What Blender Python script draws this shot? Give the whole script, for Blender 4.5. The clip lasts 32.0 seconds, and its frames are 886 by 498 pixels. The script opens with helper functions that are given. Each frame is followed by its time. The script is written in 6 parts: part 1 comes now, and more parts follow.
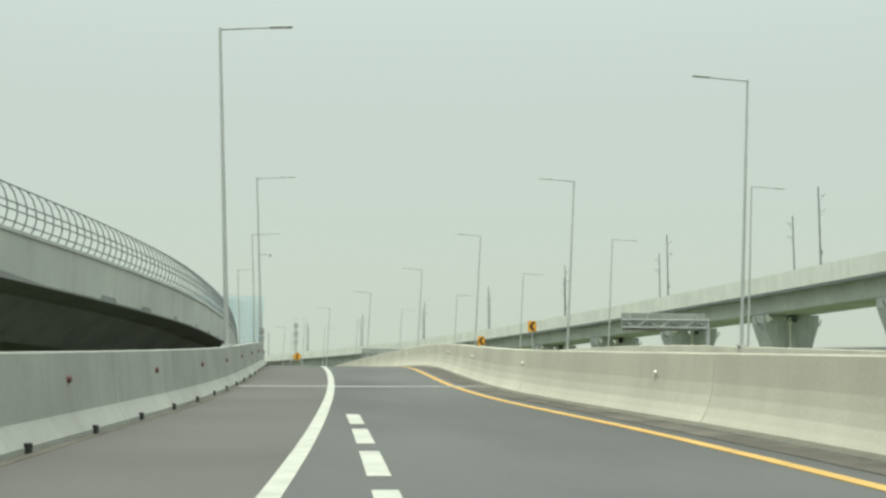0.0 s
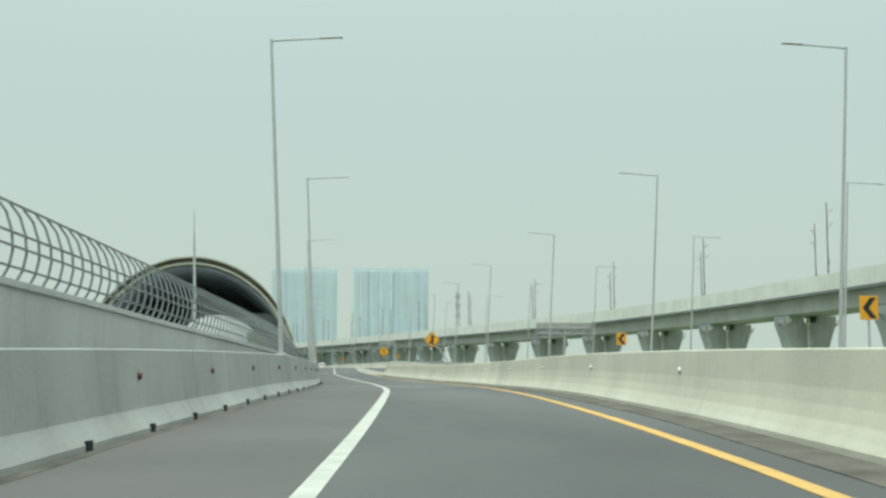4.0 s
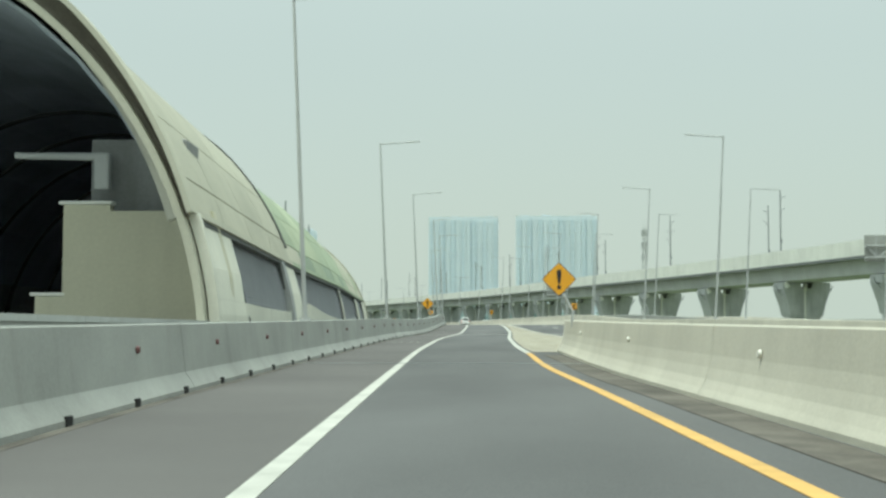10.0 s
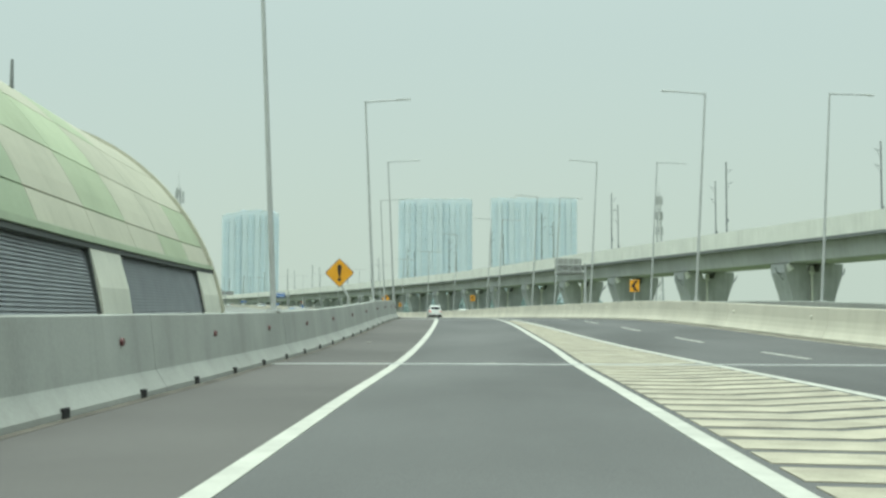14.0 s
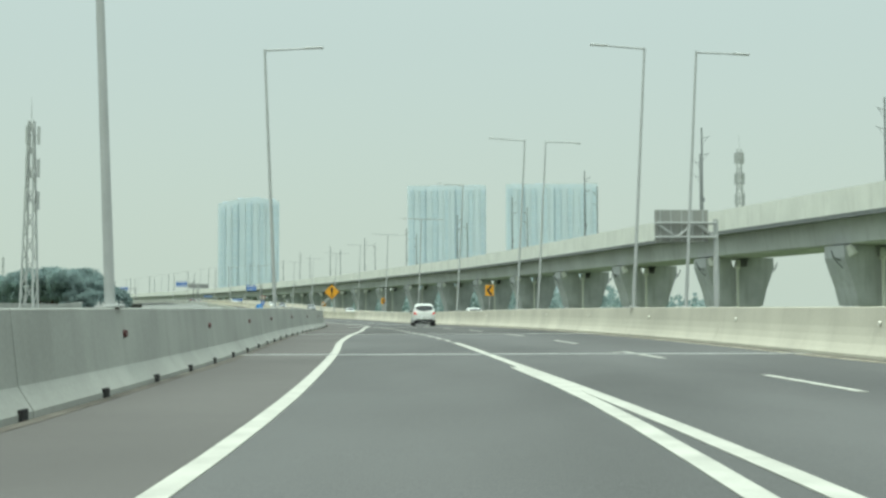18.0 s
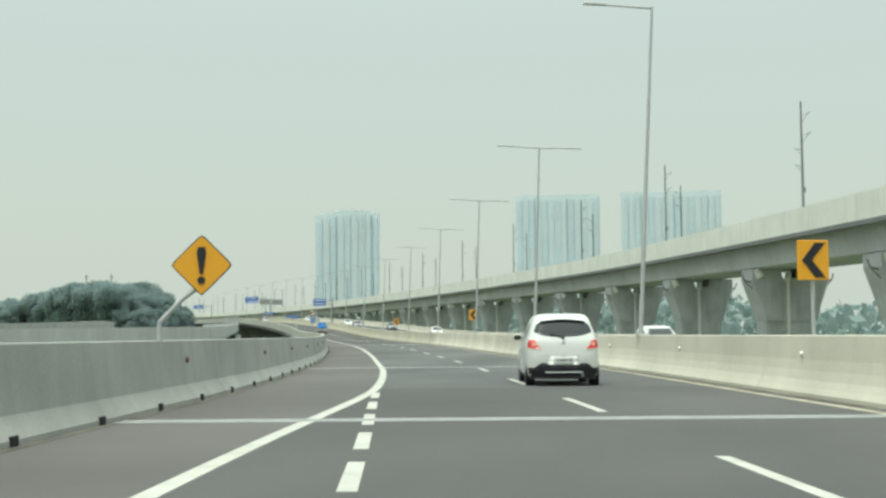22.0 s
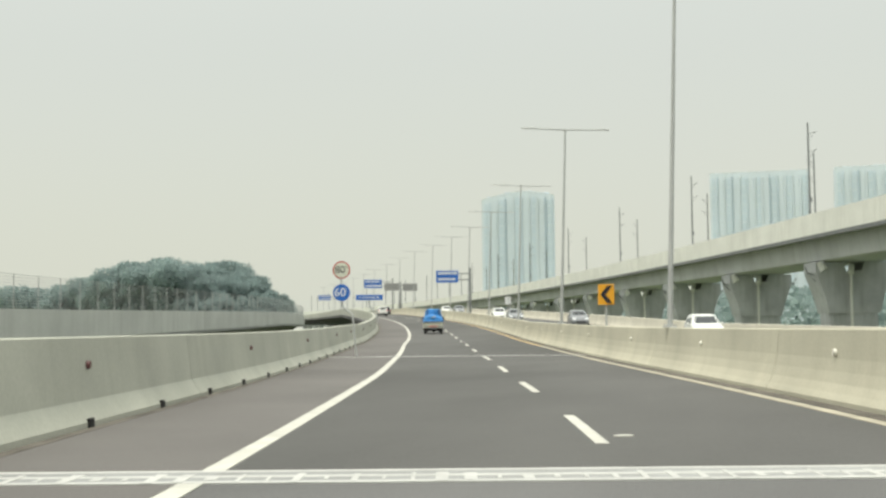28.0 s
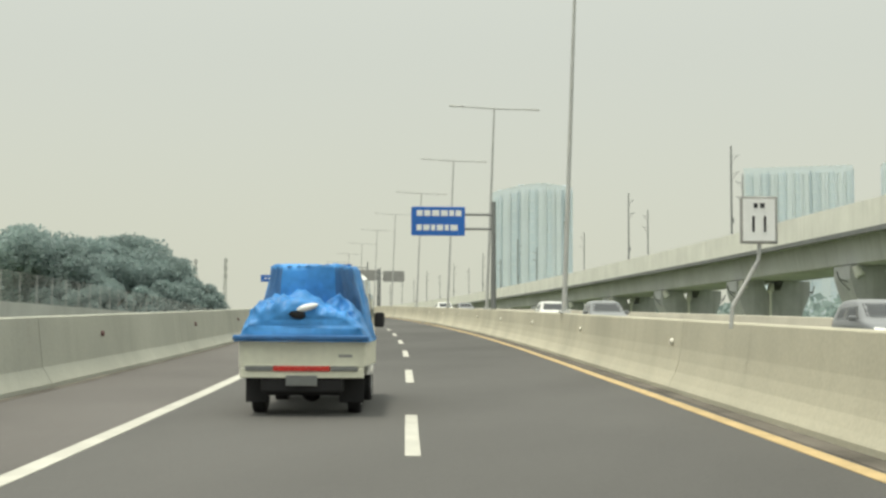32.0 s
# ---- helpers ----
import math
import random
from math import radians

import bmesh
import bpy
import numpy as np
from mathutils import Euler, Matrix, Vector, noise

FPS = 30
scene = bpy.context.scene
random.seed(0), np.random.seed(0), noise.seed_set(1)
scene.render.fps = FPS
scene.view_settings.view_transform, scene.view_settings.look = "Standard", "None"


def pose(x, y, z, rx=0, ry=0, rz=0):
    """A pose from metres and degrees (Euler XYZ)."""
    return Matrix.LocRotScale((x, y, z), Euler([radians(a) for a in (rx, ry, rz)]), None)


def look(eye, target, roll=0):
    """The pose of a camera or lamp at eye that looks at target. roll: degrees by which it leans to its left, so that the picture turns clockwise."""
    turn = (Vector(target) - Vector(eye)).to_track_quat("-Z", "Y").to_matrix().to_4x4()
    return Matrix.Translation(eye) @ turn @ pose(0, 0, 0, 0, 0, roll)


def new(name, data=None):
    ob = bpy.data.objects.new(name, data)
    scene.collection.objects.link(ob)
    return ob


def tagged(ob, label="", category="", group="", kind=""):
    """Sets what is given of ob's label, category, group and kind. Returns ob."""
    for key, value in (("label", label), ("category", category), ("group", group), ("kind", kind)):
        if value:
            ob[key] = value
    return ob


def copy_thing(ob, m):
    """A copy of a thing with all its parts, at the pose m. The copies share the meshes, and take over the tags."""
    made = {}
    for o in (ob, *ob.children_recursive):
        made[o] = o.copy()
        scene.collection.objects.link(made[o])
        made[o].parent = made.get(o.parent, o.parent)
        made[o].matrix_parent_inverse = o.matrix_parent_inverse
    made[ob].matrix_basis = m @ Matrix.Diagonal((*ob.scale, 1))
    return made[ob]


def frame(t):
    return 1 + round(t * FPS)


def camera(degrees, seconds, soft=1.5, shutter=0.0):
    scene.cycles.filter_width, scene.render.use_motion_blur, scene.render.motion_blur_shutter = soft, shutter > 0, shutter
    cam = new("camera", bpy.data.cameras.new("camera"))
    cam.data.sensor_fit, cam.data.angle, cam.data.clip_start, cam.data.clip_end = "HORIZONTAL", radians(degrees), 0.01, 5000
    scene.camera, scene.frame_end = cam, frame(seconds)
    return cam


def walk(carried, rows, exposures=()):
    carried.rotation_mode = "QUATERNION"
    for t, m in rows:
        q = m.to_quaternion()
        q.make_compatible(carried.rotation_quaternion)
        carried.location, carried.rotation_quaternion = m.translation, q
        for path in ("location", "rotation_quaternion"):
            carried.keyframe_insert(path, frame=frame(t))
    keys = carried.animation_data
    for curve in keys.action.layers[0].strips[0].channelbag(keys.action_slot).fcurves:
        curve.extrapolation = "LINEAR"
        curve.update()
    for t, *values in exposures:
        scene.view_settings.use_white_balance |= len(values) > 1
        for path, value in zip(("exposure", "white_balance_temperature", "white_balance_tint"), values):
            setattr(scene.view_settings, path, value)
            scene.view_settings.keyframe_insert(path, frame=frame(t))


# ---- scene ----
cam = camera(39.0, 32.0, soft=2.7)
PATH = [
    (0, (0.000, 0.000, 1.251), (0.341, 1.956, 1.496), 0.07),
    (0.5, (1.062, 8.337, 1.576), (1.332, 10.307, 1.793), 0.02),
    (1, (2.044, 16.592, 1.933), (2.241, 18.570, 2.153), -0.02),
    (1.5, (2.945, 24.765, 2.320), (3.117, 26.746, 2.539), -0.06),
    (2, (3.766, 32.857, 2.738), (3.918, 34.842, 2.935), -0.10),
    (2.5, (4.506, 40.872, 3.182), (4.638, 42.853, 3.427), -0.13),
    (3, (5.155, 48.832, 3.625), (5.275, 50.815, 3.853), -0.14),
    (3.5, (5.702, 56.765, 4.036), (5.796, 58.750, 4.257), -0.12),
    (4, (6.137, 64.697, 4.384), (6.213, 66.685, 4.585), -0.05),
    (4.5, (6.453, 72.648, 4.644), (6.507, 74.639, 4.827), 0.06),
    (5, (6.666, 80.608, 4.827), (6.691, 82.602, 4.991), 0.19),
    (5.5, (6.793, 88.561, 4.948), (6.787, 90.556, 5.094), 0.29),
    (6, (6.855, 96.488, 5.026), (6.831, 98.483, 5.163), 0.31),
    (6.5, (6.865, 104.377, 5.074), (6.823, 106.373, 5.193), 0.23),
    (7, (6.820, 112.227, 5.102), (6.759, 114.222, 5.219), 0.07),
    (7.5, (6.712, 120.043, 5.117), (6.631, 122.038, 5.239), -0.09),
    (8, (6.533, 127.829, 5.127), (6.434, 129.821, 5.281), -0.20),
    (8.5, (6.274, 135.596, 5.137), (6.151, 137.588, 5.273), -0.22),
    (9, (5.930, 143.381, 5.153), (5.786, 145.371, 5.293), -0.16),
    (9.5, (5.493, 151.225, 5.179), (5.326, 153.213, 5.316), -0.05),
    (10, (4.957, 159.172, 5.218), (4.771, 161.160, 5.348), 0.08),
    (10.5, (4.323, 167.262, 5.274), (4.126, 169.247, 5.424), 0.20),
    (11, (3.627, 175.520, 5.346), (3.421, 177.505, 5.482), 0.29),
    (11.5, (2.909, 183.968, 5.433), (2.703, 185.953, 5.556), 0.34),
    (12, (2.212, 192.627, 5.535), (2.018, 194.614, 5.656), 0.33),
    (12.5, (1.571, 201.507, 5.648), (1.398, 203.493, 5.804), 0.26),
    (13, (0.991, 210.561, 5.762), (0.831, 212.550, 5.901), 0.16),
    (13.5, (0.469, 219.730, 5.867), (0.320, 221.720, 6.006), 0.09),
    (14, (0.003, 228.954, 5.951), (-0.139, 230.946, 6.062), 0.10),
    (14.5, (-0.414, 238.182, 6.009), (-0.548, 240.172, 6.152), 0.21),
    (15, (-0.804, 247.398, 6.061), (-0.930, 249.389, 6.205), 0.37),
    (15.5, (-1.194, 256.595, 6.136), (-1.311, 258.586, 6.279), 0.51),
    (16, (-1.612, 265.766, 6.259), (-1.723, 267.758, 6.398), 0.54),
    (16.5, (-2.076, 274.893, 6.448), (-2.193, 276.885, 6.582), 0.42),
    (17, (-2.580, 283.918, 6.673), (-2.715, 285.910, 6.803), 0.21),
    (17.5, (-3.111, 292.773, 6.895), (-3.267, 294.763, 7.020), -0.01),
    (18, (-3.656, 301.389, 7.074), (-3.820, 303.380, 7.174), -0.13),
    (18.5, (-4.211, 309.727, 7.181), (-4.380, 311.715, 7.322), -0.11),
    (19, (-4.806, 317.873, 7.230), (-4.997, 319.860, 7.348), -0.00),
    (19.5, (-5.483, 325.942, 7.244), (-5.713, 327.926, 7.355), 0.11),
    (20, (-6.282, 334.050, 7.248), (-6.537, 336.029, 7.386), 0.14),
    (20.5, (-7.232, 342.291, 7.260), (-7.507, 344.268, 7.389), 0.04),
    (21, (-8.321, 350.671, 7.278), (-8.613, 352.647, 7.374), -0.16),
    (21.5, (-9.524, 359.175, 7.295), (-9.838, 361.142, 7.472), -0.34),
    (22, (-10.816, 367.787, 7.301), (-11.152, 369.755, 7.431), -0.44),
    (22.5, (-12.179, 376.492, 7.290), (-12.539, 378.457, 7.386), -0.39),
    (23, (-13.623, 385.269, 7.267), (-14.014, 387.226, 7.398), -0.24),
    (23.5, (-15.164, 394.097, 7.233), (-15.594, 396.046, 7.352), -0.08),
    (24, (-16.819, 402.952, 7.195), (-17.275, 404.895, 7.327), 0.02),
    (24.5, (-18.602, 411.822, 7.156), (-19.076, 413.760, 7.295), -0.01),
    (25, (-20.513, 420.719, 7.122), (-20.985, 422.658, 7.258), -0.12),
    (25.5, (-22.551, 429.662, 7.099), (-23.032, 431.599, 7.232), -0.28),
    (26, (-24.715, 438.673, 7.093), (-25.220, 440.604, 7.222), -0.43),
    (26.5, (-27.005, 447.771, 7.106), (-27.546, 449.692, 7.232), -0.52),
    (27, (-29.436, 456.980, 7.132), (-29.998, 458.894, 7.264), -0.57),
    (27.5, (-32.023, 466.323, 7.163), (-32.616, 468.228, 7.302), -0.58),
    (28, (-34.783, 475.825, 7.189), (-35.391, 477.726, 7.317), -0.57),
    (28.5, (-37.721, 485.498, 7.205), (-38.334, 487.398, 7.318), -0.55),
    (29, (-40.788, 495.314, 7.218), (-41.406, 497.212, 7.340), -0.52),
    (29.5, (-43.924, 505.233, 7.273), (-44.554, 507.128, 7.378), -0.46),
    (30, (-47.069, 515.215, 7.345), (-47.697, 517.110, 7.460), -0.38),
    (30.5, (-50.172, 525.227, 7.438), (-50.798, 527.123, 7.554), -0.26),
    (31, (-53.224, 535.263, 7.558), (-53.837, 537.162, 7.693), -0.11),
    (31.5, (-56.224, 545.322, 7.697), (-56.836, 547.223, 7.821), 0.08),
    (32, (-59.173, 555.406, 7.863), (-59.792, 557.303, 7.999), 0.30),
]
EXPOSURES = [(0, 0.0, 6350, -3), (3, -0.04, 5900, -6), (7, 0.0, 6180, -3), (8, 0.06, 6200, -3), (9, 0.0, 6100, -4), (12, 0.0, 5950, -6), (15, 0.0, 5980, -8), (19, 0.0, 6000, -6), (20, -0.02, 6050, -5), (21, -0.06, 6100, -5), (21.5, 0.0, 6150, -4), (22, 0.04, 6200, -2), (23, 0.1, 6550, 7), (24, 0.12, 6600, 8), (28, 0.13, 6650, 8), (31, 0.12, 6650, 8), (32, 0.03, 6850, 6)]
walk(cam, [(t, look(eye, target, roll)) for t, eye, target, roll in PATH], EXPOSURES)

# ---- light: hazy, bright overcast with a veiled high sun ----
SUN_EL, SUN_AZ = radians(75), radians(148)   # azimuth to the left of +y
world = bpy.data.worlds.new("hazy_sky")
scene.world = world
world.use_nodes = True
wt = world.node_tree
sky = wt.nodes.new("ShaderNodeTexSky")
sky.sky_type, sky.sun_disc = "NISHITA", False
sky.sun_elevation, sky.sun_rotation = SUN_EL, -SUN_AZ
sky.air_density, sky.dust_density, sky.ozone_density = 1.0, 6.0, 1.0
scale_sky = wt.nodes.new("ShaderNodeMix")
scale_sky.data_type, scale_sky.blend_type = "RGBA", "MULTIPLY"
scale_sky.inputs["Factor"].default_value = 1.0
scale_sky.inputs["B"].default_value = (0.09, 0.09, 0.085, 1)
haze = wt.nodes.new("ShaderNodeMix")
haze.data_type = "RGBA"
haze.inputs["Factor"].default_value = 0.86
haze.inputs["B"].default_value = (0.695, 0.73, 0.69, 1)
wt.links.new(sky.outputs[0], scale_sky.inputs["A"])
wt.links.new(scale_sky.outputs["Result"], haze.inputs["A"])
# an overcast sky grows brighter towards the zenith
way = wt.nodes.new("ShaderNodeTexCoord")
split = wt.nodes.new("ShaderNodeSeparateXYZ")
rise = wt.nodes.new("ShaderNodeMapRange")
rise.interpolation_type = "SMOOTHSTEP"
rise.inputs["From Min"].default_value, rise.inputs["From Max"].default_value = 0.2, 1.0
rise.inputs["To Min"].default_value, rise.inputs["To Max"].default_value = 1.0, 2.5
dome = wt.nodes.new("ShaderNodeMix")
dome.data_type, dome.blend_type = "RGBA", "MULTIPLY"
dome.inputs["Factor"].default_value = 1.0
wt.links.new(way.outputs["Generated"], split.inputs[0])
wt.links.new(split.outputs["Z"], rise.inputs[0])
wt.links.new(haze.outputs["Result"], dome.inputs["A"])
wt.links.new(rise.outputs[0], dome.inputs["B"])
# dusty air is yellower low over the horizon
low = wt.nodes.new("ShaderNodeMapRange")
low.interpolation_type = "SMOOTHSTEP"
low.inputs["From Min"].default_value, low.inputs["From Max"].default_value = 0.0, 0.26
dust = wt.nodes.new("ShaderNodeMix")
dust.data_type = "RGBA"
dust.inputs["A"].default_value, dust.inputs["B"].default_value = (1.02, 1.0, 0.93, 1), (1.0, 1.0, 1.0, 1)
dusty = wt.nodes.new("ShaderNodeMix")
dusty.data_type, dusty.blend_type = "RGBA", "MULTIPLY"
dusty.inputs["Factor"].default_value = 1.0
wt.links.new(split.outputs["Z"], low.inputs[0])
wt.links.new(low.outputs[0], dust.inputs["Factor"])
wt.links.new(dome.outputs["Result"], dusty.inputs["A"])
wt.links.new(dust.outputs["Result"], dusty.inputs["B"])
wt.links.new(dusty.outputs["Result"], wt.nodes["Background"].inputs[0])
wt.nodes["Background"].inputs[1].default_value = 1.0
sun = new("sun", bpy.data.lights.new("sun", "SUN"))
sun.data.energy, sun.data.angle, sun.data.color = 2.3, radians(10), (1.0, 0.95, 0.86)
sun_way = Vector((-math.sin(SUN_AZ) * math.cos(SUN_EL), math.cos(SUN_AZ) * math.cos(SUN_EL), math.sin(SUN_EL)))
sun.matrix_world = look(sun_way * 100, (0, 0, 0))


# ---- materials ----
def mat(name, color, rough=0.7, metal=0.0, vary=0.12, scale=0.6, fine=25.0, bump=0.15, stain=0.0, stretch=(1, 1, 1), spec=0.4, coat=0.0, pieces=0.0):
    """A surface with colour variation at two scales, optional streaky stains, and fine relief."""
    m = bpy.data.materials.new(name)
    m.use_nodes = True
    nt = m.node_tree
    b = nt.nodes["Principled BSDF"]
    b.inputs["Roughness"].default_value, b.inputs["Metallic"].default_value = rough, metal
    b.inputs["Specular IOR Level"].default_value = spec
    b.inputs["Coat Weight"].default_value = coat
    tc = nt.nodes.new("ShaderNodeTexCoord")
    mp = nt.nodes.new("ShaderNodeMapping")
    mp.inputs["Scale"].default_value = stretch
    nt.links.new(tc.outputs["Object"], mp.inputs[0])
    big, small = nt.nodes.new("ShaderNodeTexNoise"), nt.nodes.new("ShaderNodeTexNoise")
    for n, sc, det in ((big, scale, 5), (small, fine, 4)):
        n.inputs["Scale"].default_value, n.inputs["Detail"].default_value = sc, det
        nt.links.new(mp.outputs[0], n.inputs["Vector"])
    add = nt.nodes.new("ShaderNodeMath")
    add.operation = "MULTIPLY_ADD"
    add.inputs[1].default_value = 0.45
    nt.links.new(small.outputs[0], add.inputs[0])
    nt.links.new(big.outputs[0], add.inputs[2])
    ramp = nt.nodes.new("ShaderNodeMapRange")
    ramp.inputs["From Min"].default_value, ramp.inputs["From Max"].default_value = 0.5, 0.95
    ramp.inputs["To Min"].default_value, ramp.inputs["To Max"].default_value = 1 - vary, 1 + vary
    nt.links.new(add.outputs[0], ramp.inputs[0])
    mul = nt.nodes.new("ShaderNodeMix")
    mul.data_type, mul.blend_type = "RGBA", "MULTIPLY"
    mul.inputs["Factor"].default_value = 1.0
    mul.inputs["A"].default_value = (*color, 1)
    nt.links.new(ramp.outputs[0], mul.inputs["B"])
    out = mul.outputs["Result"]
    if pieces:
        info = nt.nodes.new("ShaderNodeObjectInfo")
        pr = nt.nodes.new("ShaderNodeMapRange")
        pr.inputs["To Min"].default_value, pr.inputs["To Max"].default_value = 1 - pieces, 1 + pieces
        nt.links.new(info.outputs["Random"], pr.inputs[0])
        pm = nt.nodes.new("ShaderNodeMix")
        pm.data_type, pm.blend_type = "RGBA", "MULTIPLY"
        pm.inputs["Factor"].default_value = 1.0
        nt.links.new(out, pm.inputs["A"])
        nt.links.new(pr.outputs[0], pm.inputs["B"])
        out = pm.outputs["Result"]
    if stain:
        sn = nt.nodes.new("ShaderNodeTexNoise")
        sm = nt.nodes.new("ShaderNodeMapping")
        sm.inputs["Scale"].default_value = (1.6, 1.6, 0.18)
        nt.links.new(tc.outputs["Object"], sm.inputs[0])
        nt.links.new(sm.outputs[0], sn.inputs["Vector"])
        sn.inputs["Scale"].default_value, sn.inputs["Detail"].default_value = 1.2, 6
        sr = nt.nodes.new("ShaderNodeMapRange")
        sr.inputs["From Min"].default_value, sr.inputs["From Max"].default_value = 0.5, 0.75
        sr.inputs["To Max"].default_value = stain
        nt.links.new(sn.outputs[0], sr.inputs[0])
        st = nt.nodes.new("ShaderNodeMix")
        st.data_type = "RGBA"
        nt.links.new(sr.outputs[0], st.inputs["Factor"])
        nt.links.new(out, st.inputs["A"])
        st.inputs["B"].default_value = (color[0] * 0.45, color[1] * 0.43, color[2] * 0.4, 1)
        out = st.outputs["Result"]
    nt.links.new(out, b.inputs["Base Color"])
    if bump:
        bp = nt.nodes.new("ShaderNodeBump")
        bp.inputs["Strength"].default_value, bp.inputs["Distance"].default_value = bump, 0.02
        nt.links.new(small.outputs[0], bp.inputs["Height"])
        nt.links.new(bp.outputs[0], b.inputs["Normal"])
    return m


ASPHALT = mat("asphalt", (0.100, 0.100, 0.099), 0.9, vary=0.3, scale=0.2, fine=60, bump=0.35, stretch=(1, 0.35, 1))
ASPHALT_DARK = mat("asphalt_dark", (0.078, 0.077, 0.074), 0.9, vary=0.3, scale=0.2, fine=60, bump=0.35, stretch=(1, 0.35, 1))
ASPHALT_OLD = mat("asphalt_old", (0.112, 0.106, 0.101), 0.9, vary=0.2, scale=0.15, fine=60, bump=0.35)
CONCRETE = mat("concrete", (0.335, 0.34, 0.316), 0.85, vary=0.14, scale=0.5, fine=18, stain=0.22, pieces=0.05)
# Sunlight on the barriers facing it is put into this paler, warmer concrete.
CONCRETE_SUNLIT = mat("concrete_sunlit", (0.54, 0.515, 0.43), 0.85, vary=0.12, scale=0.4, fine=18, stain=0.12, pieces=0.05)
CONCRETE_LIT = mat("concrete_lit", (0.40, 0.405, 0.35), 0.85, vary=0.14, scale=0.4, fine=18, stain=0.16, pieces=0.05)
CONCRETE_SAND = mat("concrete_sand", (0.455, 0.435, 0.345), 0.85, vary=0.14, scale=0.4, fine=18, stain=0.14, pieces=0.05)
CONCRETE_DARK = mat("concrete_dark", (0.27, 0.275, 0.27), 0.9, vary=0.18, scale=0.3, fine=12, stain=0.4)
BEAM = mat("beam_concrete", (0.56, 0.57, 0.56), 0.85, vary=0.12, scale=0.2, fine=8, stain=0.25)
PIER = mat("pier_concrete", (0.46, 0.47, 0.47), 0.9, vary=0.22, scale=0.35, fine=10, stain=0.4)
PARAPET = mat("parapet_concrete", (0.76, 0.76, 0.70), 0.85, vary=0.08, scale=0.3, fine=8, stain=0.2)
WHITE_PAINT = mat("white_road_paint", (0.455, 0.45, 0.405), 0.7, vary=0.14, scale=2.0, fine=40, bump=0.2)
YELLOW_PAINT = mat("yellow_road_paint", (0.55, 0.34, 0.10), 0.7, vary=0.14, scale=2.0, fine=40, bump=0.2)
OCHRE_PAINT = mat("ochre_road_paint", (0.46, 0.34, 0.17), 0.7, vary=0.2, scale=2.0, fine=40, bump=0.2)
CREAM_PAINT = mat("cream_road_paint", (0.37, 0.34, 0.265), 0.75, vary=0.28, scale=1.5, fine=40, bump=0.2)
GALV = mat("galvanised_steel", (0.44, 0.45, 0.44), 0.6, 0.1, vary=0.1, scale=1.0, fine=30, bump=0.05)
LAMP_ALU = mat("lamp_aluminium", (0.60, 0.61, 0.59), 0.5, 0.1, vary=0.06, scale=2, fine=20, bump=0.02)
STEEL_DARK = mat("dark_steel", (0.21, 0.22, 0.22), 0.55, 0.4, vary=0.15, scale=1.0, fine=30, bump=0.05)
JOINT_STEEL = mat("joint_steel", (0.46, 0.46, 0.44), 0.55, 0.2, vary=0.15, scale=2.0, fine=30, bump=0.1)
BLACK = mat("black_rubber", (0.018, 0.018, 0.02), 0.8, vary=0.2, scale=4, fine=40)
HOLE = mat("drain_mouth", (0.02, 0.02, 0.02), 0.95, vary=0.1, scale=4, fine=40)
SIGN_YELLOW = mat("sign_yellow", (0.80, 0.38, 0.025), 0.45, vary=0.05, scale=1, fine=20, bump=0.02)
SIGN_BLACK = mat("sign_black", (0.02, 0.02, 0.025), 0.5, vary=0.1, scale=2, fine=20, bump=0.02)
SIGN_BLUE = mat("sign_blue", (0.02, 0.13, 0.48), 0.45, vary=0.06, scale=1, fine=20, bump=0.02)
SIGN_CREAM = mat("sign_cream", (0.66, 0.66, 0.56), 0.5, vary=0.08, scale=2, fine=20, bump=0.02)
SIGN_WHITE = mat("sign_white", (0.78, 0.8, 0.8), 0.45, vary=0.04, scale=1, fine=20, bump=0.02)
SIGN_RED = mat("sign_red", (0.5, 0.05, 0.04), 0.45, vary=0.06, scale=1, fine=20, bump=0.02)
SIGN_BACK = mat("sign_back", (0.33, 0.33, 0.32), 0.5, 0.4, vary=0.1, scale=2, fine=20, bump=0.04)
PANEL_CREAM = mat("tube_panel_cream", (0.44, 0.43, 0.345), 0.8, vary=0.08, scale=0.4, fine=10, stain=0.15, pieces=0.07)
PANEL_GREEN = mat("tube_panel_green", (0.325, 0.375, 0.265), 0.85, vary=0.1, scale=0.4, fine=10, stain=0.12, pieces=0.10)
PANEL_PALE = mat("tube_panel_pale_green", (0.385, 0.43, 0.30), 0.85, vary=0.1, scale=0.4, fine=10, stain=0.12, pieces=0.08)
PANEL_DEEP = mat("tube_panel_deep_green", (0.25, 0.30, 0.225), 0.85, vary=0.12, scale=0.4, fine=10, stain=0.15, pieces=0.10)
PANEL_LIGHT = mat("tube_wall_pale", (0.66, 0.65, 0.56), 0.8, vary=0.08, scale=0.4, fine=10, stain=0.12, pieces=0.05)
TUBE_BROWN = mat("tube_fascia_brown", (0.17, 0.155, 0.125), 0.85, vary=0.2, scale=0.6, fine=12, stain=0.3)
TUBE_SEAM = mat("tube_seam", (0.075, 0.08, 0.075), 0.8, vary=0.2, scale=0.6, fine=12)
TUBE_LINING = mat("tube_lining", (0.40, 0.44, 0.49), 0.85, vary=0.2, scale=0.3, fine=10)
TUBE_RIB = mat("tube_rib_steel", (0.50, 0.49, 0.42), 0.6, 0.1, vary=0.1, scale=0.5, fine=15)
LOUVRE = mat("louvre_grey", (0.30, 0.31, 0.325), 0.6, 0.2, vary=0.12, scale=1, fine=20)
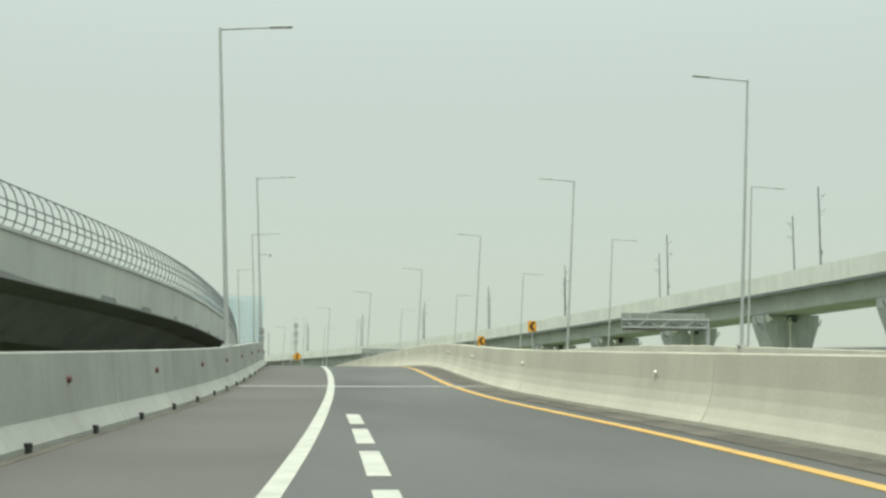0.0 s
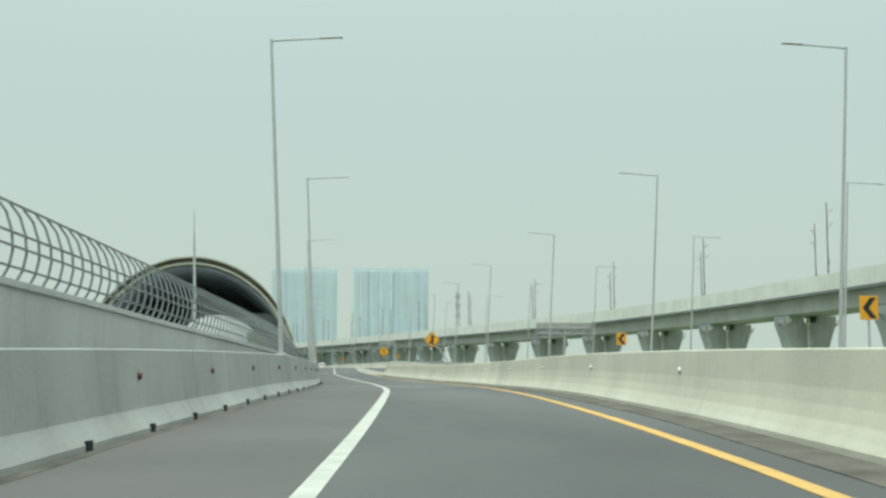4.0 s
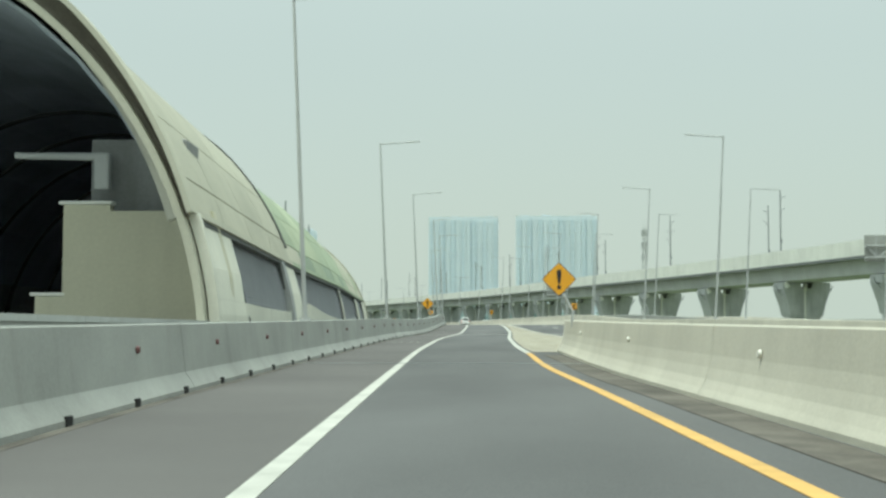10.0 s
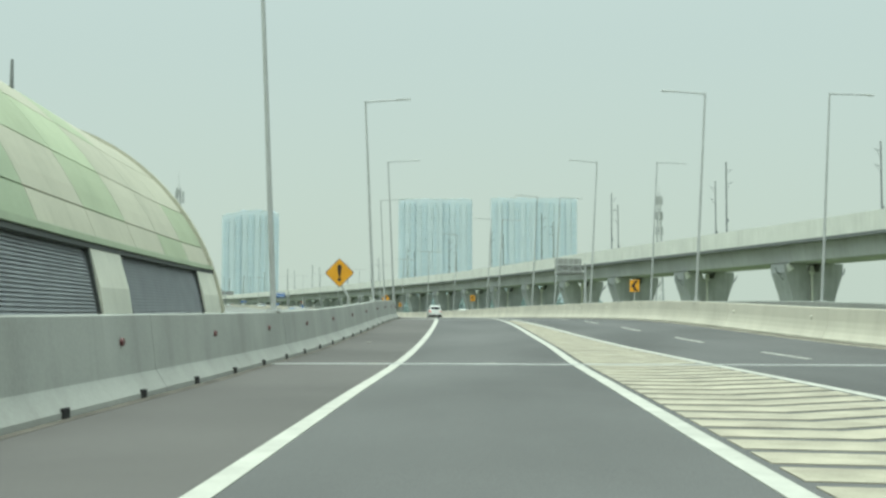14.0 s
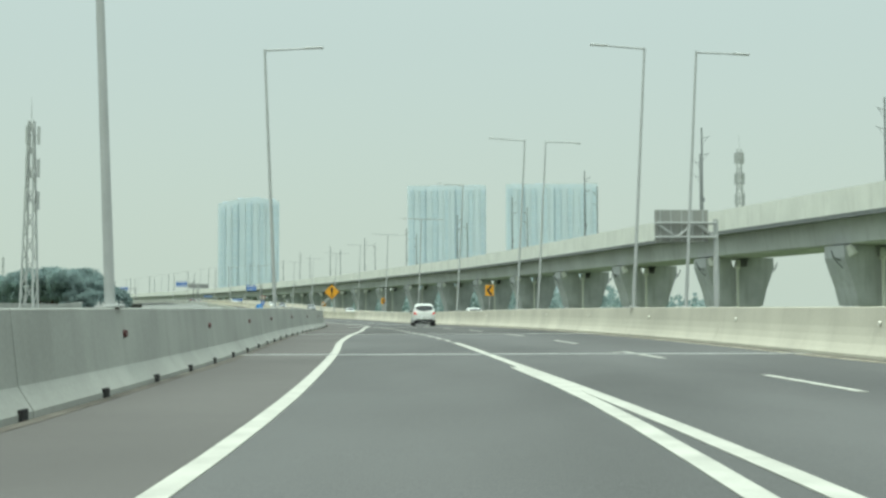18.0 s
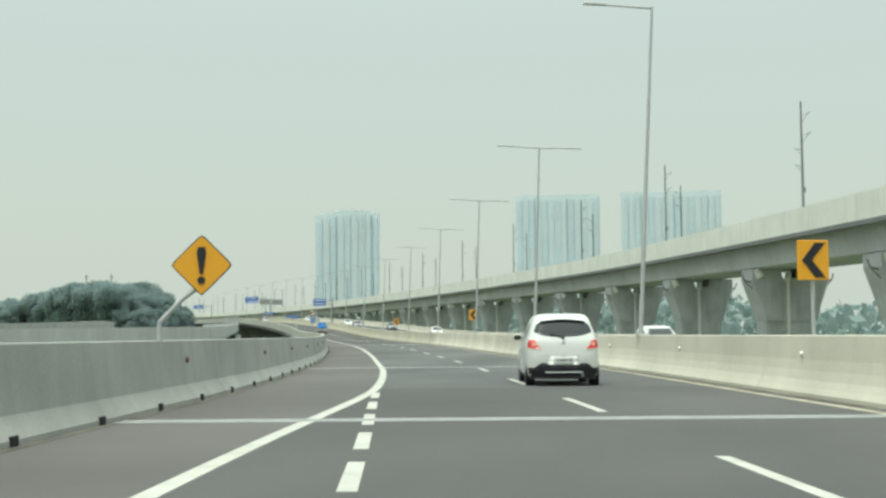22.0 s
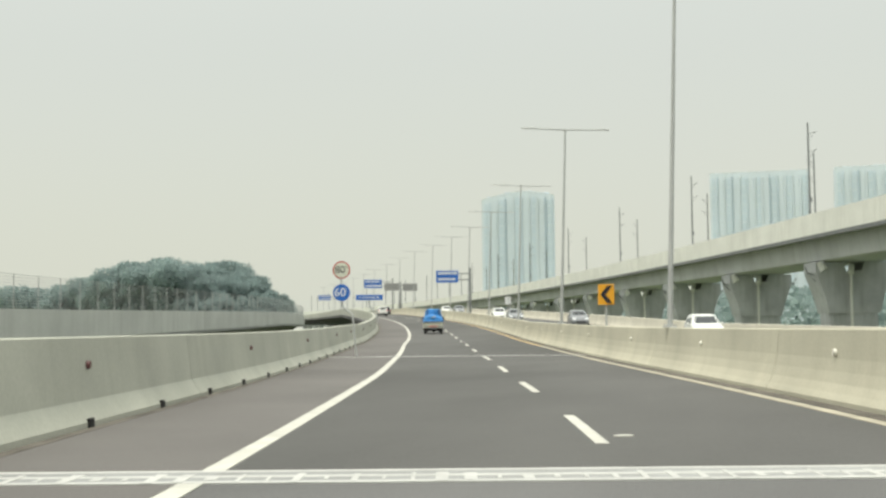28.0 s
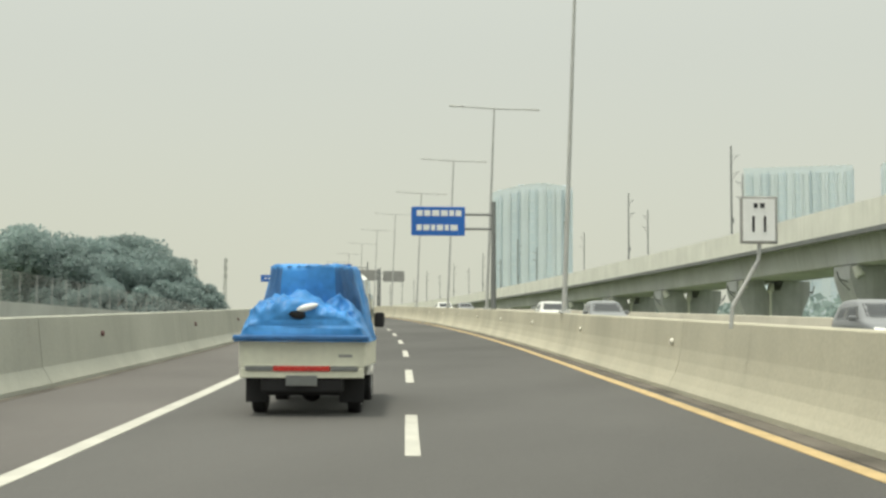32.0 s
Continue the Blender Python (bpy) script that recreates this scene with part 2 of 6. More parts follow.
CREAM_WALL = mat("portal_wall_cream", (0.53, 0.51, 0.39), 0.85, vary=0.1, scale=0.3, fine=12, stain=0.12)
GREY_WALL = mat("portal_box_grey", (0.33, 0.34, 0.33), 0.8, vary=0.12, scale=0.4, fine=12, stain=0.2)
# Distance haze is put into the tower colours as pale blue.
TOWER = mat("tower_cladding_hazed", (0.645, 0.715, 0.765), 0.75, vary=0.05, scale=0.05, fine=0.6, bump=0.0)
TOWER_DARK = mat("tower_recess_hazed", (0.585, 0.675, 0.74), 0.7, vary=0.06, scale=0.05, fine=0.6, bump=0.0)
TOWER_LIGHT = mat("tower_pilaster_hazed", (0.675, 0.735, 0.775), 0.75, vary=0.05, scale=0.05, fine=0.6, bump=0.0)
TOWER_SLOT = mat("tower_slot_hazed", (0.44, 0.53, 0.60), 0.7, vary=0.06, scale=0.05, fine=0.6, bump=0.0)
GRASS = mat("ground_grass", (0.12, 0.15, 0.075), 0.95, vary=0.35, scale=0.02, fine=0.5, bump=0.3)
BARK = mat("bark", (0.13, 0.10, 0.075), 0.95, vary=0.25, scale=2, fine=20, bump=0.5)
# Haze of the distance is mixed into the leaf colour, paler and bluer.
LEAF = mat("foliage_hazed", (0.285, 0.355, 0.355), 0.75, vary=0.35, scale=0.25, fine=3, bump=0.2, pieces=0.2)
# thin leaves let light through; this tint carries the haze as well
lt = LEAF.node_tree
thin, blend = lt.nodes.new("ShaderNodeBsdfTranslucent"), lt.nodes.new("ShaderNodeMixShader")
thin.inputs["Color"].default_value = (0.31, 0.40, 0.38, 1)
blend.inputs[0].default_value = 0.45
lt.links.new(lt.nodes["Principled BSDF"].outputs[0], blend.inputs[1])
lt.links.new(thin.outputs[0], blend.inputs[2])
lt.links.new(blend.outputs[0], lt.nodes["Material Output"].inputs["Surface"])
CAR_WHITE = mat("white_car_paint", (0.70, 0.71, 0.675), 0.25, vary=0.03, scale=0.8, fine=10, bump=0.0, coat=0.6)
CAR_GREY = mat("grey_car_paint", (0.2, 0.21, 0.22), 0.3, 0.3, vary=0.05, scale=0.8, fine=10, bump=0.0, coat=0.5)
CAR_DARK = mat("dark_car_paint", (0.05, 0.05, 0.06), 0.3, 0.2, vary=0.05, scale=0.8, fine=10, bump=0.0, coat=0.5)
TINT = mat("tinted_glass", (0.015, 0.018, 0.022), 0.08, vary=0.1, scale=1, fine=5, bump=0.0, spec=0.6)
LAMP_RED = mat("tail_lamp_red", (0.55, 0.03, 0.025), 0.2, vary=0.15, scale=6, fine=60, bump=0.05, coat=0.6)
# The glow of the lit lamp is only in this pale colour; nothing emits.
LAMP_GLOW = mat("tail_lamp_glow", (0.75, 0.25, 0.2), 0.2, vary=0.1, scale=6, fine=60, bump=0.05, coat=0.6)
PLATE = mat("number_plate", (0.72, 0.73, 0.7), 0.5, vary=0.06, scale=5, fine=40)
RIM = mat("alloy_rim", (0.55, 0.56, 0.57), 0.35, 0.8, vary=0.08, scale=5, fine=40)
TARP = mat("blue_tarpaulin", (0.04, 0.22, 0.54), 0.5, vary=0.3, scale=1.8, fine=9, bump=0.5)
TARP_DARK = mat("tarpaulin_dark_blue", (0.03, 0.12, 0.30), 0.6, vary=0.3, scale=1.8, fine=9, bump=0.5)
TRUCK_CREAM = mat("truck_tailgate_white", (0.74, 0.74, 0.62), 0.45, vary=0.08, scale=1.5, fine=12, bump=0.03, stain=0.15)
RAIL_STEEL = mat("railing_steel", (0.23, 0.25, 0.25), 0.55, 0.2, vary=0.12, scale=1.0, fine=30, bump=0.05)
VIADUCT = mat("viaduct_concrete", (0.50, 0.51, 0.485), 0.85, vary=0.12, scale=0.4, fine=14, stain=0.22, pieces=0.05)
GUTTER = mat("gutter_dirt", (0.108, 0.098, 0.083), 0.95, vary=0.45, scale=1.1, fine=25, bump=0.4)
REFLECTOR = mat("reflector_red", (0.10, 0.035, 0.035), 0.4, vary=0.2, scale=10, fine=60)
REFLECTOR_WHITE = mat("reflector_white", (0.7, 0.68, 0.6), 0.4, vary=0.1, scale=10, fine=60)

# ---- plan: the line along which the road runs ----
KNOTS = [
    (0, 0, 0), (3.77, 32.86, 1.49), (6.14, 64.7, 3.13), (6.85, 96.49, 3.78), (6.53, 127.83, 3.88), (4.96, 159.17, 3.97),
    (2.21, 192.63, 4.28), (0, 228.95, 4.7), (-1.61, 265.77, 5.01), (-3.66, 301.39, 5.82), (-6.28, 334.05, 6), (-10.82, 367.79, 6.05),
    (-16.82, 402.95, 5.94), (-24.71, 438.67, 5.84), (-34.78, 475.82, 5.94), (-47.07, 515.21, 6.02), (-59.17, 555.41, 6.44),
]


def spline(knots, per=8):
    """A smooth line through the knots (Catmull-Rom), as an array of places."""
    k = np.array(knots, float)
    k = np.vstack([2 * k[0] - k[1], k, 2 * k[-1] - k[-2]])
    out = []
    for i in range(1, len(k) - 2):
        a, b, c, d = k[i - 1:i + 3]
        for u in np.arange(per) / per:
            out.append(0.5 * (2 * b + (c - a) * u + (2 * a - 5 * b + 4 * c - d) * u**2 + (3 * b - a - 3 * c + d) * u**3))
    return np.vstack([out, k[-2]])


def extended(line):
    """The line with a straight run before it and a slow left-hand climb after it."""
    first = line[1] - line[0]
    first = first / np.hypot(*first[:2])
    before = [line[0] - first * d for d in range(64, 0, -8)]
    last = line[-1] - line[-2]
    turn, p, after = math.atan2(-last[0], last[1]), line[-1].copy(), []
    for i in range(60):
        turn += radians(0.6 if i < 12 else 0.25)
        p = p + 10 * np.array((-math.sin(turn), math.cos(turn), 0.024 if i < 15 else 0.004))
        after.append(p)
    return np.vstack([before, line, after])


AXIS = extended(spline(KNOTS))
DIST = np.r_[0, np.cumsum(np.hypot(*np.diff(AXIS[:, :2], axis=0).T))] - 64.0
TANG = np.gradient(AXIS[:, :2], axis=0)
HEAD = np.unwrap(np.arctan2(-TANG[:, 0], TANG[:, 1]))


def road_z(s):
    return float(np.interp(s, DIST, AXIS[:, 2]))


def heading(s):
    return float(np.interp(s, DIST, HEAD))


def at(s, o, h=0.0, z=None):
    """The place s metres along the road, o to the right of its line and h above it (or at the height z)."""
    a = heading(s)
    x, y = np.interp(s, DIST, AXIS[:, 0]), np.interp(s, DIST, AXIS[:, 1])
    return Vector((x + math.cos(a) * o, y + math.sin(a) * o, road_z(s) + h if z is None else z))


def pose_at(s, o, h=0.0, turn=0.0, z=None):
    """A pose there that looks along the road: its y axis ahead, its x axis to the right."""
    return Matrix.Translation(at(s, o, h, z)) @ Matrix.Rotation(heading(s) + radians(turn), 4, "Z")


def table(ss, oo, blur=7):
    """A smooth function of s through a few stations."""
    grid = np.arange(-80, 1200, 2.0)
    v = np.interp(grid, ss, oo)
    k = np.exp(-0.5 * (np.arange(-3 * blur, 3 * blur + 1) * 2 / blur) ** 2)
    v = np.convolve(np.pad(v, 3 * blur, mode="edge"), k / k.sum(), mode="valid")
    return lambda s: float(np.interp(s, grid, v))


# left edge line of the ramp lane, later of the main carriageway
EDGE = table([-50, 11, 15, 26, 42, 58, 68, 106, 112, 122, 126, 138, 143, 153, 160, 170, 186, 193, 202, 208, 220, 228, 238, 249, 258, 264, 290, 310, 314, 320, 328, 334, 344, 350, 358, 363, 370, 378, 383, 390, 396, 404, 415, 418, 428, 448, 469, 475, 492, 509, 514, 531, 537, 553, 573, 578, 587, 620, 660, 700, 800, 1000],
             [-0.9, -0.87, -0.86, -1.0, -1.05, -1.14, -1.13, -0.99, -1.01, -1.16, -1.23, -1.35, -1.4, -1.47, -1.52, -1.59, -1.5, -1.52, -1.65, -1.72, -1.75, -1.85, -1.8, -1.88, -1.83, -1.87, -1.85, -1.9, -2.0, -2.25, -2.65, -2.85, -3.25, -3.27, -3.1, -2.9, -2.6, -2.46, -2.36, -2.0, -1.65, -1.74, -1.9, -2.03, -2.26, -2.4, -2.33, -2.4, -2.2, -2.04, -2.0, -2.33, -2.5, -3.16, -3.62, -3.76, -4.05, -4.8, -5.7, -6.5, -7.5, -7.5], 3)
# left edge line of the main carriageway, which the ramp joins
MAIN = table([-60, 60, 100, 232, 248, 263, 280, 302, 311, 318, 327, 331, 346, 360, 381, 394, 404, 415, 428, 448, 469, 475, 492, 509, 514, 531, 537, 553, 573, 578, 587, 620, 660, 700, 800, 1000],
             [7.2, 6.8, 6.2, 6.0, 5.8, 5.1, 4.05, 2.85, 2.36, 1.93, 1.32, 1.1, 0.58, -0.1, -1.0, -1.6, -1.74, -1.9, -2.26, -2.4, -2.33, -2.4, -2.2, -2.04, -2.0, -2.33, -2.5, -3.16, -3.62, -3.76, -4.05, -4.8, -5.7, -6.5, -7.5, -7.5], 4)
# foot of the left barrier
FOOT = table([-60, 14, 29, 46, 64, 85, 110, 128, 142, 160, 175, 189, 207, 225, 244, 263, 290, 316, 330, 351, 367, 382, 400, 420, 445, 473, 492, 513, 535, 558, 581, 620, 660, 700, 800, 1000],
             [-4.1, -4.05, -3.85, -3.95, -4.0, -3.97, -3.94, -4.2, -4.32, -4.55, -4.58, -4.48, -4.38, -4.45, -4.65, -4.8, -4.6, -4.45, -5.1, -5.7, -5.45, -5.05, -4.75, -4.92, -5.05, -4.9, -4.8, -4.75, -5.3, -6.05, -6.55, -7.5, -8.5, -9.3, -10.3, -10.3], 5)
# right-hand line of the ramp lane
RAMP_RIGHT = table([-60, 5, 11, 18, 23, 27, 31, 38, 45, 53, 60, 66, 85, 106, 122, 136, 143, 153, 160, 172, 183, 189, 195, 203, 212, 225, 234, 250, 260, 268, 290, 310, 318, 328, 332],
                   [5.2, 4.85, 4.6, 4.2, 3.7, 3.15, 2.9, 2.65, 2.65, 2.75, 3.0, 3.1, 3.1, 3.04, 3.19, 3.15, 3.1, 2.7, 2.6, 2.53, 2.53, 2.38, 2.3, 2.44, 2.22, 2.22, 2.17, 2.24, 2.22, 2.38, 2.15, 1.88, 1.72, 1.13, 0.9], 3)
# foot of the barrier between ramp and main carriageway
SPLIT = table([-60, 5, 14, 19, 23, 29, 35, 46, 54, 62, 85, 115, 130, 143, 157, 173, 187, 206],
              [6.3, 6.0, 5.7, 5.3, 4.8, 4.15, 3.75, 3.72, 3.95, 4.28, 4.5, 4.42, 4.35, 4.55, 4.15, 3.95, 3.62, 3.5], 3)
WIDE = table([-60, 400, 440, 479, 500, 516, 535, 556, 573, 585, 1000], [8.2, 8.2, 8.0, 7.8, 7.95, 7.8, 7.6, 7.8, 7.6, 7.5, 7.4])
MEDIAN = lambda s: MAIN(s) + WIDE(s)       # foot of the barrier on the far side of the main carriageway
GAP = table([0, 200, 230, 260, 293, 335, 352, 400, 1000], [12, 12, 10, 8.6, 6.5, 4.0, 2.2, 0.75, 0.75])
OTHER = lambda s: MEDIAN(s) + 0.15 + GAP(s)  # near lamp row of the opposite carriageway


# ---- small tools ----
def mesh_of(bm, name, material, smooth=False):
    me = bpy.data.meshes.new(name)
    bm.to_mesh(me)
    bm.free()
    for m in material if isinstance(material, (list, tuple)) else [material]:
        me.materials.append(m)
    if smooth:
        me.polygons.foreach_set("use_smooth", [True] * len(me.polygons))
    return me


def part(name, bm, material, parent=None, label="", smooth=False):
    """One mesh object out of a bmesh, under its thing."""
    ob = new(name, mesh_of(bm, name, material, smooth))
    ob.parent = parent
    return tagged(ob, label)


def raw(name, verts, faces, material, parent=None, smooth=False):
    me = bpy.data.meshes.new(name)
    me.from_pydata([tuple(v) for v in verts], [], faces)
    me.materials.append(material)
    if smooth:
        me.polygons.foreach_set("use_smooth", [True] * len(me.polygons))
    ob = new(name, me)
    ob.parent = parent
    return ob


def thing(name, m, label, category, group="", kind=""):
    ob = new(name)
    ob.empty_display_size = 0.3
    ob.matrix_world = m
    return tagged(ob, label, category, group, kind)


def box(bm, size, at_=(0, 0, 0), rot=None, bevel=0.0):
    m = Matrix.Translation(at_) @ (rot.to_4x4() if rot else Matrix()) @ Matrix.Diagonal((*size, 1))
    r = bmesh.ops.create_cube(bm, size=1, matrix=m)
    if bevel:
        es = {e for v in r["verts"] for e in v.link_edges}
        bmesh.ops.bevel(bm, geom=list(es), offset=bevel, segments=2, profile=0.5, affect="EDGES")


def rod(bm, a, b, r0, r1=None, seg=8):
    a, b = Vector(a), Vector(b)
    d = b - a
    m = Matrix.Translation((a + b) / 2) @ d.to_track_quat("Z", "Y").to_matrix().to_4x4()
    bmesh.ops.create_cone(bm, cap_ends=True, segments=seg, radius1=r0, radius2=r0 if r1 is None else r1, depth=d.length, matrix=m)


def tube_along(bm, pts, r, seg=6):
    for a, b in zip(pts[:-1], pts[1:]):
        rod(bm, a, b, r, r, seg)


def extrude_shape(bm, pts, depth, m=Matrix()):
    """A flat shape in x and z, given thickness along y."""
    front = [bm.verts.new(m @ Vector((x, 0, z))) for x, z in pts]
    back = [bm.verts.new(m @ Vector((x, depth, z))) for x, z in pts]
    n = len(pts)
    bm.faces.new(front)
    bm.faces.new(back[::-1])
    for i in range(n):
        bm.faces.new((front[(i + 1) % n], front[i], back[i], back[(i + 1) % n]))


def sweep(name, s0, s1, step, section, material, parent=None, closed=True, smooth=False):
    """A body along the road. section(s) gives its outline as (o, h) pairs."""
    n = max(1, int(round((s1 - s0) / step)))
    ss = [s0 + (s1 - s0) * i / n for i in range(n + 1)]
    verts, faces, k = [], [], 0
    for s in ss:
        sec = section(s)
        k = len(sec)
        verts += [at(s, o, h) for o, h in sec]
    for i in range(n):
        for j in range(k if closed else k - 1):
            a, b = i * k + j, i * k + (j + 1) % k
            faces.append((a, b, b + k, a + k))
    if closed:
        faces += [tuple(range(k))[::-1], tuple(range(n * k, n * k + k))]
    return raw(name, verts, faces, material, parent, smooth)


def ribbon(name, s0, s1, off, width, material, parent=None, lift=0.010, step=3.0):
    """A painted line on the road, with the thickness of its paint."""
    def section(s):
        c = off(s)
        return [(c - width / 2, 0.001), (c - width / 2, lift), (c + width / 2, lift), (c + width / 2, 0.001)]
    return sweep(name, s0, s1, step, section, material, parent)


def lettering(name, text, size, m, material, parent=None, depth=0.004):
    cu = bpy.data.curves.new(name, "FONT")
    cu.body, cu.size, cu.extrude = text, size, depth
    cu.align_x, cu.align_y = "CENTER", "CENTER"
    tmp = bpy.data.objects.new("tmp", cu)
    me = bpy.data.meshes.new_from_object(tmp)
    bpy.data.objects.remove(tmp)
    bpy.data.curves.remove(cu)
    me.materials.append(material)
    ob = new(name, me)
    ob.parent = parent
    ob.matrix_local = m
    return ob

# ---- ground ----
bm = bmesh.new()
bmesh.ops.create_grid(bm, x_segments=24, y_segments=24, size=4000)
for v in bm.verts:
    v.co.z = -5 + 0.6 * noise.noise(v.co * 0.004)
tagged(part("ground", bm, GRASS), "flat green ground under the elevated roads", "ground", kind="structure")


# ---- road deck ----
def deck_section(s):
    l, r = FOOT(s) - 1.15, MEDIAN(s) + 0.58
    return [(l, 0.0), (r, 0.0), (r, -0.45), (r - 1.6, -0.7), (r - 2.4, -1.7), (l + 2.4, -1.7), (l + 1.6, -0.7), (l, -0.45)]


tagged(sweep("road", -60, 1100, 4, deck_section, ASPHALT), "grey asphalt road on an elevated concrete deck", "road", kind="structure")


def surface_section(s):
    l, r = EDGE(s) - 0.12, MEDIAN(s)
    return [(l, -0.02), (l, 0.004), (r, 0.004), (r, -0.02)]


# two stretches get a darker asphalt colour
for a, b_ in ((358.9, 360), (360, 396), (396, 398), (489.9, 492), (492, 1000)):
    tagged(sweep("road_surface", a, b_, 4, surface_section, ASPHALT_DARK), "darker asphalt surface on some stretches of road", "road", kind="structure")


def shoulder_section(s):
    l, r = FOOT(s), EDGE(s) - 0.12
    return [(l, -0.02), (l, 0.004), (r, 0.004), (r, -0.02)]


tagged(sweep("road_shoulder", -60, 900, 4, shoulder_section, ASPHALT_OLD), "brownish worn asphalt shoulder beside the barrier", "road shoulder", kind="structure")


def other_deck(s):
    l, r = OTHER(s) + 0.05, OTHER(s) + 11.5
    return [(l, 0.0), (r, 0.0), (r, -0.45), (r - 1.6, -1.6), (l + 1.6, -1.6), (l, -0.45)]


tagged(sweep("opposite_road", -60, 1100, 6, other_deck, ASPHALT), "asphalt road of the opposite carriageway", "road", kind="structure")


def column(name, m, w, d, top, base=-5.2):
    """A road pier: tapered cap on a rectangular column."""
    pier = thing(name, m, "grey concrete pier under the elevated road", "pier", "road piers")
    b = bmesh.new()
    z0 = base - m.translation.z
    box(b, (2.4, 1.6, top - z0), (0, 0, (top + z0) / 2 - 0.9), bevel=0.12)
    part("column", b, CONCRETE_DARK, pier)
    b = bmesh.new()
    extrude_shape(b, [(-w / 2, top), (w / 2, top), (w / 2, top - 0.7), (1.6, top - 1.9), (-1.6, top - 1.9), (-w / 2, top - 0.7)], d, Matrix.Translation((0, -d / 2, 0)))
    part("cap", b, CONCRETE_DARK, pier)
    return pier


for i in range(27):
    s = -30 + 32 * i
    c = (FOOT(s) + MEDIAN(s)) / 2
    column("road_pier", pose_at(s, c), MEDIAN(s) - FOOT(s) - 4.0, 1.5, -1.72)
    column("road_pier", pose_at(s, OTHER(s) + 5.8), 8.0, 1.5, -1.62)


# ---- barriers ----
def jersey(foot, side, top=1.18):
    """Outline of a concrete barrier; side -1: its body lies left of the foot. Its face has a flared lower part."""
    flare = ((0.17, 0.34),) if side < 0 else ((0.06, 0.18), (0.13, 0.32), (0.185, 0.50), (0.225, 0.70))
    return lambda s: [(foot(s) + side * a, h) for a, h in ((0.0, 0.0), (0.0, 0.08), *flare, (0.27, top - 0.02), (0.29, top), (0.5, top), (0.52, top - 0.02), (0.58, 0.0))]


drain_bm = bmesh.new()
box(drain_bm, (0.05, 0.22, 0.13), (0, 0, 0.065), bevel=0.012)
drain_mesh = mesh_of(drain_bm, "drain_mouth", HOLE)
refl_bm = bmesh.new()
rod(refl_bm, (0, 0, 0), (0.05, 0, 0), 0.062, 0.05, 12)
refl_dark, refl_white = mesh_of(refl_bm.copy(), "reflector", REFLECTOR), mesh_of(refl_bm, "reflector", REFLECTOR_WHITE)


def barrier(name, foot, side, s0, s1, length, material, label, drains=(), reflectors=(), refl_mesh=None, top=1.18):
    wall = thing(name, Matrix(), label, "barrier", kind="structure")
    n = max(1, int(round((s1 - s0) / length)))
    for i in range(n):
        a, b = s0 + (s1 - s0) * i / n + 0.012, s0 + (s1 - s0) * (i + 1) / n - 0.012
        sweep("barrier_segment", a, b, 3.2, jersey(foot, side, top), material, wall)
    for q in drains:
        if s0 < q < s1:
            ob = new("drain_mouth", drain_mesh)
            ob.parent = wall
            ob.matrix_local = pose_at(q, foot(q) - side * 0.005)
    for q in reflectors:
        if s0 < q < s1:
            ob = new("reflector", refl_mesh)
            ob.parent = wall
            ob.matrix_local = pose_at(q, foot(q) + side * 0.225, 0.80) @ Matrix.Rotation(0 if side < 0 else math.pi, 4, "Z")
    return wall


# drain mouths and reflectors stand at nearly even steps, which change along the road
DRAINS = np.interp(range(185), [0, 30, 49, 54, 64, 68, 78, 84, 90, 142, 158, 163, 168, 174, 180, 200], [-56, 45.3, 110.2, 126.7, 160.0, 174.2, 206.2, 225.2, 243.6, 420.5, 476.5, 495.9, 516.2, 537.6, 559.8, 635])
REFLECTORS = np.interp(range(79), [0, 13, 17, 26, 33, 36, 41, 49, 58, 61, 65, 66, 68, 70, 73, 74, 77, 78], [-56, 30.9, 57.1, 115.2, 160.4, 178.2, 208.9, 259.2, 320.5, 347.1, 392.9, 404, 422, 443.6, 482, 496.5, 538.8, 550])
LATE = np.interp(range(14), [0, 1, 2, 3, 13], [562.5, 574.4, 588, 599.8, 712])
barrier("barrier_left", FOOT, -1, -60, 489.7, 13.3, CONCRETE, "grey concrete roadside barrier with drain mouths and reflectors", DRAINS, REFLECTORS, refl_dark)
# From this joint on, brighter light on the face is put into paler concrete.
barrier("barrier_left_newer", FOOT, -1, 489.7, 1000, 13.3, CONCRETE_LIT, "pale grey-green concrete roadside barrier with drain mouths and reflectors", DRAINS, [*REFLECTORS, *LATE], refl_dark)
barrier("barrier_split", SPLIT, 1, -60, 206.0, 13.3, CONCRETE_SUNLIT, "pale concrete barrier dividing ramp and main road", (), np.arange(-54.5, 205, 11.0), refl_white)
barrier("barrier_median", MEDIAN, 1, -60, 489.7, 13.3, CONCRETE_SUNLIT, "pale concrete median barrier with white reflectors", (), np.arange(-51.7, 700, 10.6), refl_white)
# from this joint on the median takes a darker sand colour
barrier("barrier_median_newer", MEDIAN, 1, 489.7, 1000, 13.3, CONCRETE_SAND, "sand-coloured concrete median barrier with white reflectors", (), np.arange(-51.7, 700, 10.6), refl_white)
barrier("barrier_opposite", lambda s: OTHER(s) + 0.6, -1, -60, 356, 16, CONCRETE, "pale concrete barrier of the opposite carriageway")
barrier("barrier_outer", lambda s: OTHER(s) + 10.9, 1, -60, 1000, 16, CONCRETE_SUNLIT, "pale concrete outer barrier of the opposite carriageway", top=1.0)

